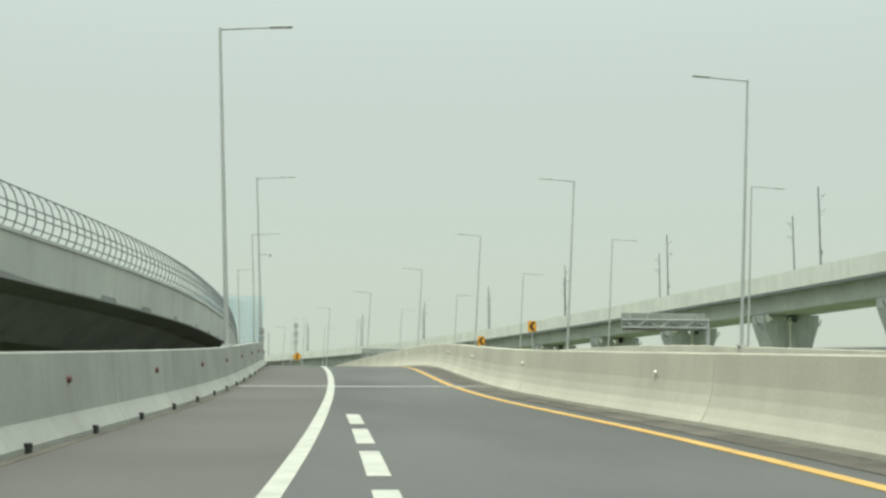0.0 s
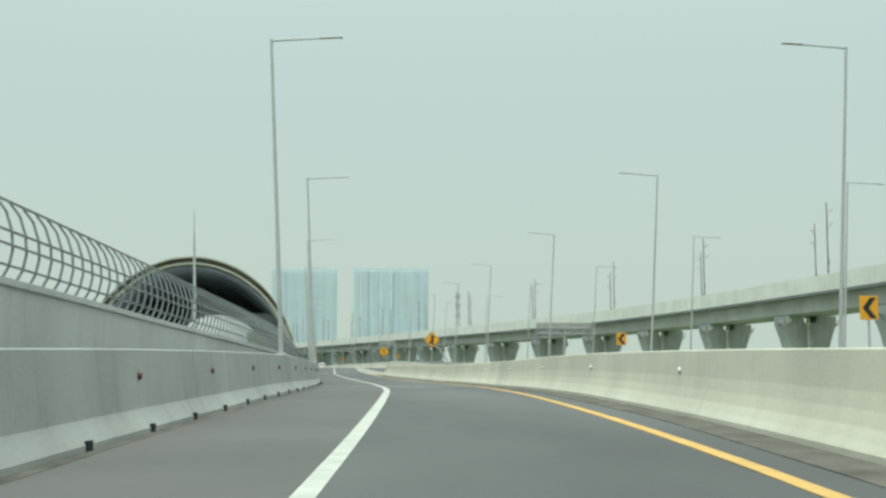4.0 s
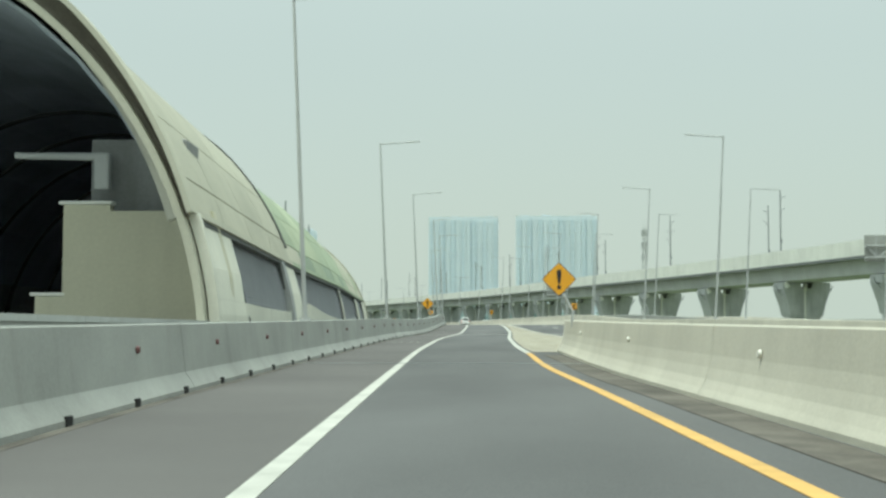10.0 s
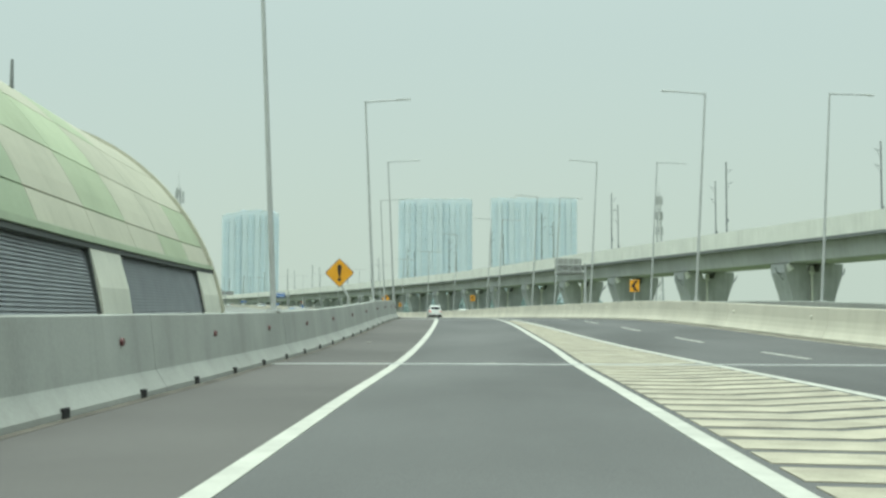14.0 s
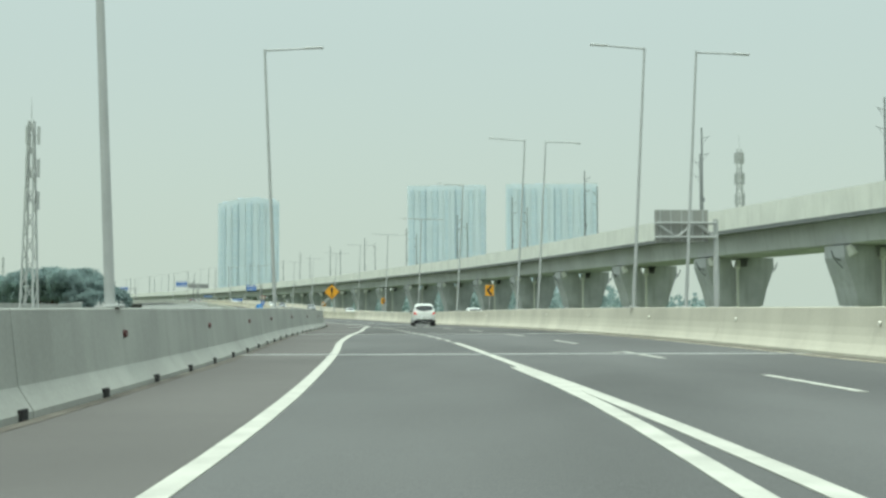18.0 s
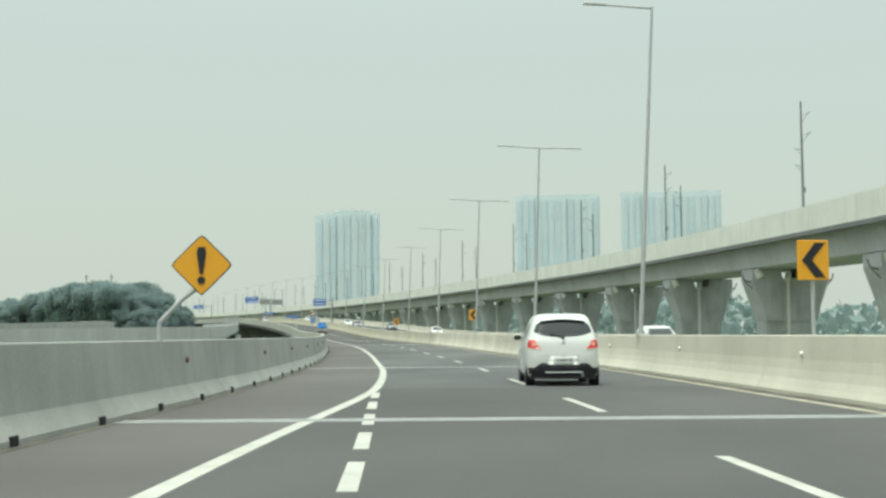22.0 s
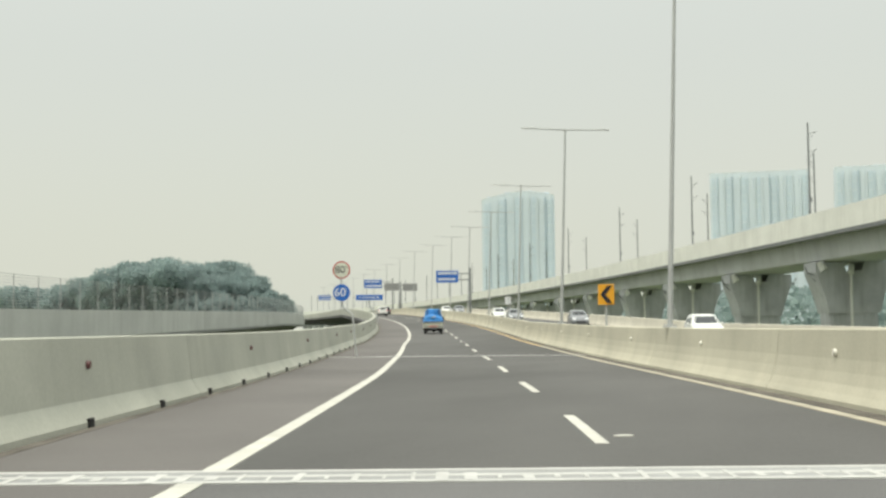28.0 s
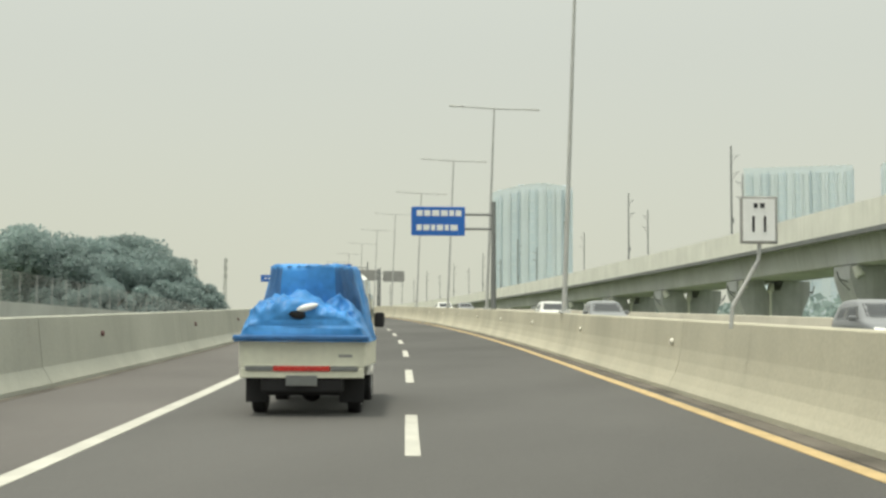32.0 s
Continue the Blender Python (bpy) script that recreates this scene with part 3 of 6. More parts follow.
# ---- road markings ----
marks = thing("road_markings", Matrix(), "white and yellow painted lines on the asphalt", "road marking", kind="structure")
for a, b_ in ((-60, 123.9), (124.4, 194.3), (194.8, 1000)):
    ribbon("edge_line", a, b_, EDGE, 0.21, WHITE_PAINT, marks)
for a, b_ in ((-60, 37.9), (38.5, 124.9), (126.0, 204.3)):
    ribbon("ramp_yellow_line", a, b_, RAMP_RIGHT, 0.20, YELLOW_PAINT, marks)
ribbon("ramp_white_line", 204.3, 326.5, RAMP_RIGHT, 0.22, WHITE_PAINT, marks)
ribbon("main_edge_line", 150, 344, MAIN, 0.22, WHITE_PAINT, marks)
LANE = table([-60, 100, 232, 300, 334, 349, 356, 364, 380, 398, 408, 417, 425, 438, 471, 479, 495, 500, 513, 517, 524, 530, 540, 545, 551, 558, 563, 575, 579, 586, 590, 620, 660, 700, 800, 1000],
             [10.9, 9.9, 9.7, 6.6, 4.75, 4.3, 4.05, 3.5, 2.65, 1.97, 1.65, 1.6, 1.46, 1.36, 1.2, 1.28, 1.52, 1.57, 1.5, 1.47, 1.38, 1.15, 0.8, 0.68, 0.46, 0.19, 0.04, -0.44, -0.55, -0.74, -0.84, -1.5, -2.3, -3.1, -4.1, -4.1], 3)
RIGHT_EDGE = lambda s: MEDIAN(s) - 0.46
ribbon("median_line", -60, 546, RIGHT_EDGE, 0.2, CREAM_PAINT, marks)
ribbon("median_line", 546, 1000, RIGHT_EDGE, 0.2, OCHRE_PAINT, marks)
for i in range(70):
    s = float(np.interp(i, [0, 19, 20, 21, 22, 25, 28, 30, 34, 36, 37, 69], [168.8, 388.7, 399.2, 410.6, 423.8, 459.0, 493.0, 514.4, 558.5, 574.6, 585.5, 938.0]))
    if s > 170:
        ribbon("lane_dash", s, s + 4.3, LANE, 0.15, WHITE_PAINT, marks, step=2.2)
for i in range(15):
    s = 345.5 + 3.7 * i
    if s < 394:
        ribbon("merge_dash", s, s + 2.3, MAIN, 0.17, WHITE_PAINT, marks, step=2.3)
for i in range(4):
    s = 8.2 + 4.1 * i
    ribbon("ramp_dash", s, s + 2.9, lambda s: 0.1 - 0.04 * (s - 11), 0.24, WHITE_PAINT, marks, step=1.7)
for i in range(30):
    s = -40 + 10.75 * i
    ribbon("lane_dash", s, s + 4.3, lambda s: OTHER(s) + 5.6, 0.15, WHITE_PAINT, marks, step=4.3)

# dirt gathered along the feet of the barriers
for k, (foot, s0, s1, o) in enumerate(((FOOT, -60, 900, 0.09), (SPLIT, -60, 202.5, -0.36), (MEDIAN, 200, 900, -0.12))):
    ribbon("gutter_dirt", s0, s1, lambda s: foot(s) + o + 0.03 * math.sin(s * 1.7) + 0.02 * math.sin(s * 4.1), 0.17 if k == 0 else 0.68 if k == 1 else 0.3, GUTTER, marks)

# scraps of old paint and rubble on the asphalt
random.seed(8)
for q, o, long_ in ((222.4, -3.71, 0.35), (222.3, -3.35, 0.20), (222.3, -2.91, 0.30), (222.2, -2.58, 0.32), (258.2, -2.37, 0.50), (258.5, 0.34, 0.25), (272.3, -3.66, 0.22), (493.9, 1.83, 0.30), (334.6, 4.46, 0.50), (39.4, 3.58, 0.30)):
    b = bmesh.new()
    ring = []
    for k in range(9):
        a = 2 * math.pi * k / 9
        ring.append(b.verts.new((long_ * 0.5 * math.cos(a) * random.uniform(0.6, 1.1), 0.14 * math.sin(a) * random.uniform(0.5, 1.1), 0.0)))
    top = bmesh.ops.extrude_face_region(b, geom=[b.faces.new(ring)])
    bmesh.ops.translate(b, verts=[v for v in top["geom"] if isinstance(v, bmesh.types.BMVert)], vec=(0, 0, 0.012))
    scrap = part("paint_scrap", b, WHITE_PAINT, marks)
    scrap.matrix_local = pose_at(q, o, 0.002)

# hatched gore between the ramp and the main carriageway: a bent stripe each
gore = thing("gore_hatching", Matrix(), "cream painted hatching on the asphalt between two lanes", "road marking", kind="structure")
s = 206.3
while s < 302:
    a, b = RAMP_RIGHT(s) + 0.22, MAIN(s) - 0.22
    if b - a > 0.4:
        span, w = b - a, 0.80
        bow = min(1.0, span / 5.0)
        line = [(s, a), (s - 0.35 * bow, a + 0.42 * span), (s + 1.4 * bow, b)]
        vs = []
        for q, o in line:
            vs += [at(q, o, 0.001), at(q, o, 0.010), at(q + w, o, 0.010), at(q + w, o, 0.001)]
        fs = []
        for i in range(2):
            for j in range(4):
                p, r = i * 4 + j, i * 4 + (j + 1) % 4
                fs.append((p, r, r + 4, p + 4))
        raw("hatch_stripe", vs, fs + [(0, 1, 2, 3), (8, 9, 10, 11)], CREAM_PAINT, gore)
    s += 1.08

# expansion joints: two steel strips with a toothed filling
for s in (37.9, 123.9, 194.4, 257.8, 306.2, 333.3, 358.7, 386.9, 416.3, 489.8, 530.1):
    joint = thing("expansion_joint", Matrix(), "steel expansion joint across the road deck", "expansion joint", "expansion joints", "structure")
    wide = 0.45 if s > 520 else 0.78 if s > 480 else 0.16 if s == 194.4 else 0.42
    for d in (0, 0.5 * wide, wide) if s == 489.8 else (0, wide):
        sweep("joint_strip", s + d, s + d + 0.13, 1, lambda q: [(FOOT(q) + 0.05, 0.0), (FOOT(q) + 0.05, 0.012), (MEDIAN(q) - 0.05, 0.012), (MEDIAN(q) - 0.05, 0.0)], STEEL_DARK if s == 194.4 else JOINT_STEEL, joint)
    sweep("joint_gap", s + 0.13, s + wide, 1, lambda q: [(FOOT(q) + 0.05, 0.0), (FOOT(q) + 0.05, 0.011), (MEDIAN(q) - 0.05, 0.011), (MEDIAN(q) - 0.05, 0.0)], STEEL_DARK if s < 480 else CONCRETE_DARK, joint)
    if s > 480:
        random.seed(int(s))
        b = bmesh.new()
        for i in range(46):
            o = FOOT(s) + 0.3 + i * 0.24
            p = at(s + 0.41 * wide, o, 0.012)
            box(b, (0.03 + 0.08 * random.random(), 0.2 + 0.45 * random.random(), 0.006), p, Matrix.Rotation(heading(s), 3, "Z"))
        part("joint_teeth", b, JOINT_STEEL, joint)


# ---- street lamps ----
def lamp_mesh_parts(post, arms, height, reach):
    b = bmesh.new()
    rod(b, (0, 0, 0), (0, 0, height), 0.078, 0.045, 12)
    part("pole", b, GALV, post, smooth=False)
    b = bmesh.new()
    box(b, (0.36, 0.36, 0.04), (0, 0, 0.02), bevel=0.01)
    for i in (-1, 1):
        for j in (-1, 1):
            rod(b, (0.13 * i, 0.13 * j, 0.02), (0.13 * i, 0.13 * j, 0.09), 0.02, 0.02, 6)
    part("base_plate", b, GALV, post)
    for side in arms:
        b = bmesh.new()
        rod(b, (0, 0, height - 0.05), (side * (reach - 0.5), 0, height - 0.02), 0.04, 0.03, 8)
        part("arm", b, GALV, post)
        b = bmesh.new()
        box(b, (0.75, 0.22, 0.055), (side * (reach - 0.25), 0, height - 0.01), bevel=0.02)
        part("lamp_head", b, LAMP_ALU, post, "flat grey lamp head")


def street_lamp(arms, height, reach, label, group):
    post = thing("street_lamp", Matrix(), label, "street lamp", group)
    lamp_mesh_parts(post, arms, height, reach)
    return post


def place(proto, poses):
    """The first pose for the built thing itself, the others for copies."""
    proto.matrix_world = poses[0]
    return [proto] + [copy_thing(proto, m) for m in poses[1:]]


TOP = 1.18
left_lamp = street_lamp((1,), 10.25, 2.2, "tall grey steel street lamp with one arm on the roadside barrier", "ramp street lamps")
place(left_lamp, [pose_at(s, FOOT(s) - 0.39, TOP) @ Matrix.Rotation(radians(-2.5), 4, "Y") for s in (10, 39.6, 76, 105, 134.3, 168, 198.5, 232, 261, 293, 320.3, 351.5)])
right_lamp = street_lamp((-1,), 11.0, 2.2, "tall grey steel street lamp with one arm over the main road", "median street lamps")
place(right_lamp, [pose_at(s, MEDIAN(s) + 0.34, TOP) @ Matrix.Rotation(radians(3.0), 4, "Y") for s in (19, 49, 78.5, 108, 136.4, 168, 202, 235, 265, 295, 326, 354, 382.3, 410)])
far_lamp = street_lamp((1,), 11.0, 2.2, "tall grey steel street lamp of the opposite carriageway", "opposite street lamps")
place(far_lamp, [pose_at(s, OTHER(s) + 0.35, TOP) @ Matrix.Rotation(radians(3.0), 4, "Y") for s in (19, 49, 78.5, 108, 138, 168, 202, 235, 265, 295, 326, 354.6, 382.6)])
twin_lamp = street_lamp((-1, 1), 9.9, 2.1, "tall grey steel twin-armed street lamp on the median", "twin street lamps")
place(twin_lamp, [pose_at(s, MEDIAN(s) + 0.34, TOP) @ Matrix.Rotation(radians(2.0), 4, "Y") for s in (434, 461, 487.8, 514.8, 542.8, 571.4, 598.8, 623.5, 646, 671, 697, 723, 749, 775, 801, 828, 856, 884, 912)])


# ---- signs ----
def bent_post(sign, base, top, bend=0.0):
    b = bmesh.new()
    tube_along(b, [(base, 0.0, -0.25), (base, 0.0, 0.35), (base - bend, 0.0, 0.85), (0, 0.0, top)] if bend else [(0, 0, -0.25), (0, 0, top)], 0.04, 8)
    part("post", b, GALV, sign)


def diamond(bm, half, depth=0.02, y=0.0, r=0.08):
    """A square plate on its corner, with rounded corners."""
    pts = []
    for k in range(4):
        a = math.pi / 2 * k
        tip = Vector((math.cos(a), math.sin(a)))
        along = Vector((-math.sin(a), math.cos(a)))
        pts += [tip * (half - r) - along * r * 0.9, tip * (half - r * 0.35), tip * (half - r) + along * r * 0.9]
    extrude_shape(bm, [(p.x, p.y) for p in pts], depth, Matrix.Translation((0, y, 0)))


def diamond_sign(m, centre, half, symbol, label, bend=0.0):
    """bend: how far the post carries the plate to the side."""
    sign = thing("warning_sign", m, label, "traffic sign")
    b = bmesh.new()
    tube_along(b, [(0, 0, -0.25), (0, 0, 0.3), (bend * 0.55, 0, centre - half * 1.05), (bend, 0, centre - half * 0.6)], 0.045, 8)
    part("post", b, GALV, sign)
    up = Matrix.Translation((bend, 0, centre))
    for name, h, y, material in (("rim", half, -0.05, SIGN_BLACK), ("plate", half - 0.025, -0.055, SIGN_YELLOW)):
        b = bmesh.new()
        diamond(b, h, 0.03, y)
        b.transform(up)
        part(name, b, material, sign)
    b = bmesh.new()
    if symbol == "!":
        extrude_shape(b, [(-0.03, -0.16), (0.03, -0.16), (0.085, 0.22), (0.06, 0.32), (-0.06, 0.32), (-0.085, 0.22)], 0.01, Matrix.Translation((0, -0.068, 0)))
        rod(b, (0, -0.068, -0.27), (0, -0.058, -0.27), 0.07, 0.07, 14)
    else:
        extrude_shape(b, [(-0.02, -0.38), (0.10, -0.38), (0.10, 0.14), (0.20, 0.14), (0.04, 0.38), (-0.12, 0.14), (-0.02, 0.14), (-0.02, 0.06), (-0.22, -0.24), (-0.13, -0.32), (-0.02, -0.14)], 0.01, Matrix.Translation((0.0, -0.068, 0)))
    b.transform(up)
    part("symbol", b, SIGN_BLACK, sign, "black symbol")
    return sign


diamond_sign(pose_at(153.9, SPLIT(153.9) + 0.32, TOP), 1.78, 0.60, "merge", "orange diamond warning sign with a black merging arrow", -1.12)
diamond_sign(pose_at(202.3, SPLIT(202.3) + 0.28, TOP), 1.40, 0.60, "!", "orange diamond warning sign with a black exclamation mark", -0.46)
diamond_sign(pose_at(279.8, FOOT(279.8) - 0.4, TOP), 1.30, 0.60, "!", "orange diamond warning sign with an exclamation mark on the grey barrier", -0.35)
diamond_sign(pose_at(391, FOOT(391) - 0.3, TOP), 1.32, 0.56, "!", "orange diamond warning sign on a bent post above the curve", 0.75)


def chevron_sign(m, centre, label, w=0.62, h=0.78):
    sign = thing("chevron_sign", m, label, "traffic sign", "curve chevrons")
    bent_post(sign, 0, centre)
    b = bmesh.new()
    box(b, (w, 0.03, h), (0, -0.06, centre), bevel=0.012)
    part("plate", b, SIGN_YELLOW, sign)
    b = bmesh.new()
    extrude_shape(b, [(-0.22, 0.0), (0.04, 0.34), (0.24, 0.34), (-0.02, 0.0), (0.24, -0.34), (0.04, -0.34)], 0.01, Matrix.Translation((0, -0.086, centre)))
    part("symbol", b, SIGN_BLACK, sign, "black chevron")
    return sign


for s, c in ((88, 1.9), (105.5, 1.55), (144, 1.6), (311, 1.0), (393.3, 1.46), (463, 1.4), (527.5, 1.2)):
    chevron_sign(pose_at(s, MEDIAN(s) + 0.4, TOP), c, "orange curve sign with a black chevron on the median barrier")


def round_sign(m, label):
    """Two discs on one bent post."""
    sign = thing("speed_sign", m, label, "traffic sign")
    b = bmesh.new()
    tube_along(b, [(0.05, 0, 0), (-0.1, 0, 1.72), (-0.5, 0, 2.05), (-0.54, 0, 2.3), (-0.6, 0, 3.8)], 0.035, 8)
    part("post", b, GALV, sign, "bent pale steel post")
    for z, disc_mat, rim_mat, name in ((3.58, SIGN_CREAM, SIGN_RED, "limit_disc"), (2.64, SIGN_BLUE, SIGN_WHITE, "speed_disc")):
        b = bmesh.new()
        rod(b, (-0.55, -0.06, z), (-0.55, -0.03, z), 0.365, 0.365, 28)
        disc = part(name, b, rim_mat, sign)
        b = bmesh.new()
        r = 0.352 if disc_mat is SIGN_BLUE else 0.315
        rod(b, (-0.55, -0.068, z), (-0.55, -0.058, z), r, r, 28)
        part("face", b, disc_mat, disc)
        if disc_mat is SIGN_BLUE:
            lettering("digits", "60", 0.49, pose(-0.61, -0.07, z, 90, 0, 0), SIGN_WHITE, disc)
            lettering("unit", "km", 0.10, pose(-0.31, -0.07, z + 0.14, 90, 0, 0), SIGN_WHITE, disc)
        else:
            lettering("digits", "80", 0.43, pose(-0.61, -0.07, z, 90, 0, 0), SIGN_BLACK, disc)
            lettering("unit", "km", 0.10, pose(-0.35, -0.07, z + 0.13, 90, 0, 0), SIGN_BLACK, disc)
    return sign


round_sign(pose_at(531.4, FOOT(531.4) + 1.1, 0.0), "round white and blue speed signs on a bent post")

# kilometre board on the median
s = 579.6
km = thing("kilometre_board", pose_at(s, MEDIAN(s) + 0.34, TOP) @ Matrix.Scale(1.14, 4), "white kilometre board on a leaning post at the median", "traffic sign")
b = bmesh.new()
tube_along(b, [(-0.33, 0, -0.06), (-0.31, 0, 0.2), (0.0, 0, 0.75), (0.02, 0, 1.0)], 0.024, 8)
part("post", b, GALV, km)
b = bmesh.new()
box(b, (0.44, 0.03, 0.56), (0, -0.04, 1.22), bevel=0.012)
part("frame", b, SIGN_BACK, km)
b = bmesh.new()
box(b, (0.38, 0.01, 0.50), (0, -0.058, 1.22), bevel=0.003)
part("plate", b, SIGN_WHITE, km)
lettering("digits", "11", 0.27, pose(0, -0.066, 1.16, 90, 0, 0), SIGN_BLACK, km)
b = bmesh.new()
box(b, (0.045, 0.006, 0.055), (-0.04, -0.066, 1.39))
box(b, (0.05, 0.006, 0.055), (0.04, -0.066, 1.39))
part("small_marks", b, SIGN_BLACK, km)


def board_sign(name, m, w, h, centre, label, reach=0.0, rows=2, plate=None, bend=0.0):
    """A blue direction board; reach: how far it hangs to the side of its pole."""
    sign = thing(name, m, label, "road sign")
    b = bmesh.new()
    if reach:
        rod(b, (0, 0, -0.2), (0, 0, centre + h * 0.7), 0.14, 0.1, 10)
        rod(b, (0, 0, centre + h * 0.25), (reach + (w / 2 if reach > 0 else -w / 2), 0, centre + h * 0.25), 0.06, 0.06, 8)
        rod(b, (0, 0, centre - h * 0.25), (reach + (w / 2 if reach > 0 else -w / 2), 0, centre - h * 0.25), 0.06, 0.06, 8)
    else:
        tube_along(b, [(bend, 0, -0.2), (bend, 0, 0.3), (0, 0, 1.0), (0, 0, centre)], 0.05, 8)
    part("pole", b, GALV if not reach else STEEL_DARK, sign)
    b = bmesh.new()
    box(b, (w, 0.05, h), (reach, -0.12, centre), bevel=0.015)
    part("panel", b, plate or SIGN_BLUE, sign)
    if rows:
        random.seed(int(w * 100 + centre * 10))
        for r in range(rows):
            x = -w * 0.4
            z = centre + h * (0.28 - 0.5 * r / max(1, rows - 1)) if rows > 1 else centre
            while x < w * 0.36:
                d = w * (0.05 + 0.09 * random.random())
                b = bmesh.new()
                box(b, (d, 0.008, h * 0.2), (reach + x + d / 2, -0.15, z))
                part("lettering_bar", b, SIGN_WHITE, sign, "white unreadable lettering")
                x += d + w * 0.03
    return sign


board_sign("direction_board", pose_at(577.9, FOOT(577.9) - 0.4, TOP), 2.1, 0.42, 1.75, "long blue direction board on a bent post", rows=1, bend=0.6)
board_sign("direction_board", pose_at(640, FOOT(640) - 0.4, TOP), 2.1, 0.42, 1.75, "long blue direction board on a bent post", rows=1, bend=0.6)
board_sign("overhead_board", pose_at(621, MEDIAN(621) + 0.4, TOP), 2.5, 1.35, 4.1, "blue overhead direction board on a cantilever pole", reach=-2.6)
board_sign("overhead_board", pose_at(735, MEDIAN(735) + 0.4, TOP), 3.6, 1.7, 5.2, "blue overhead direction board on a cantilever pole", reach=-4.0)
board_sign("overhead_board", pose_at(860, MEDIAN(860) + 0.4, TOP), 3.6, 1.5, 5.2, "blue overhead direction board on a cantilever pole", reach=-5.0)
for s in (735, 738):
    board_sign("overhead_board", pose_at(s, OTHER(s) + 1.2, TOP), 3.0, 1.5, 4.6, "grey back of an overhead board of the opposite road", reach=2.2 if s > 736 else -1.9, rows=0, plate=SIGN_BACK)


def gantry(s, o, x0, x1, top, tall, label):
    """A sign seen from behind: pole, truss beam of two chords, and a ribbed panel from x0 to x1."""
    g = thing("sign_gantry", pose_at(s, o), label, "sign gantry", "sign gantries")
    b = bmesh.new()
    rod(b, (0, 0, -1.0), (0, 0, top - tall * 0.3), 0.19, 0.15, 12)
    part("pole", b, GALV, g)
    lo, hi = min(x0, 0), max(x1, 0)
    z0, z1 = top - tall * 0.85, top - tall * 0.42
    b = bmesh.new()
    for z in (z0, z1):
        for y in (-0.2, 0.2):
            rod(b, (lo, y, z), (hi, y, z), 0.06, 0.06, 6)
    n = max(3, int((hi - lo) / 0.9))
    for i in range(n):
        xa, xb = lo + (hi - lo) * i / n, lo + (hi - lo) * (i + 1) / n
        for y in (-0.2, 0.2):
            rod(b, (xa, y, z0 if i % 2 else z1), (xb, y, z1 if i % 2 else z0), 0.035, 0.035, 5)
    part("truss", b, GALV, g)
    b = bmesh.new()
    box(b, (x1 - x0, 0.06, tall), ((x0 + x1) / 2, 0.34, top - tall / 2), bevel=0.02)
    part("panel", b, CONCRETE, g, "plain pale grey back of the panel")
    for i in range(5):
        b = bmesh.new()
        box(b, (0.07, 0.06, tall * 0.96), (x0 + (x1 - x0) * (i + 0.5) / 5, 0.28, top - tall / 2))
        part("stiffener", b, GALV, g)
    return g


gantry(373, 17.8, -3.5, -0.35, 6.9, 1.9, "pale cantilever sign gantry seen from behind")
gantry(254, 33.0, -4.3, 4.3, 7.5, 2.0, "wide pale sign gantry seen from behind")
gantry(90, 29.0, -6.6, 0.0, 4.3, 1.3, "low pale sign gantry seen from behind")


# ---- left viaduct with railing, which runs into the noise tube ----
SIDE = table([-60, 28, 39, 51, 75, 113, 150, 191, 240, 286, 340, 400, 500, 600, 700, 1000], [-16, -9.9, -8.1, -6.9, -6.1, -5.75, -5.8, -6.0, -8.2, -12, -14.2, -14.5, -14.5, -16, -18, -20], 4)
SIDE_TOP = table([-60, 40, 55, 75, 95, 113, 140, 190, 205, 215, 263, 290, 400, 520, 600, 1000], [5.65, 5.68, 5.76, 5.85, 5.6, 5.45, 5.4, 5.45, 5.42, 5.37, 5.36, 5.62, 7.4, 8.0, 9.0, 10.0], 4)
rel = lambda s, z: z - road_z(s)
viaduct = thing("side_viaduct", Matrix(), "grey concrete viaduct with a parapet beside the ramp", "viaduct", kind="structure")
for i in range(22):
    a, b_ = -60 + 11.4 * i, -60 + 11.4 * (i + 1) - 0.02
    sweep("parapet", a, b_, 3.8, lambda s: [(SIDE(s) - d, rel(s, SIDE_TOP(s)) - h) for d, h in ((0.0, 0.12), (-0.05, 0.1), (-0.05, 0.0), (0.35, 0.0), (0.35, 0.1), (0.3, 1.25), (0.02, 1.25))], VIADUCT, viaduct)
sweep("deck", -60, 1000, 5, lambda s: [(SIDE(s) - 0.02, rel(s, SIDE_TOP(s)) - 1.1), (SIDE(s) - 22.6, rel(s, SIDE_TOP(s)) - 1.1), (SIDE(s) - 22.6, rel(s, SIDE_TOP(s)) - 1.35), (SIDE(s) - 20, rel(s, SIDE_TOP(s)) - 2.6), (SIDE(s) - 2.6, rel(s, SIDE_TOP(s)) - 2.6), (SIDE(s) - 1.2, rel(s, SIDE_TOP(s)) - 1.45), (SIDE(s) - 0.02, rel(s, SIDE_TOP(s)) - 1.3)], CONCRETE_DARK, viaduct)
for i in range(12):
    s = -48 + 24 * i
    m = pose_at(s, SIDE(s) - 11)
    column("side_pier", m, 13, 1.6, rel(s, SIDE_TOP(s)) - 2.62)
sweep("far_parapet", -60, 190, 5, lambda s: [(SIDE(s) - 22.6 + d, rel(s, SIDE_TOP(s)) - h) for d, h in ((0.0, 0.0), (0.4, 0.0), (0.4, 1.2), (0.0, 1.2))], CONCRETE, viaduct)
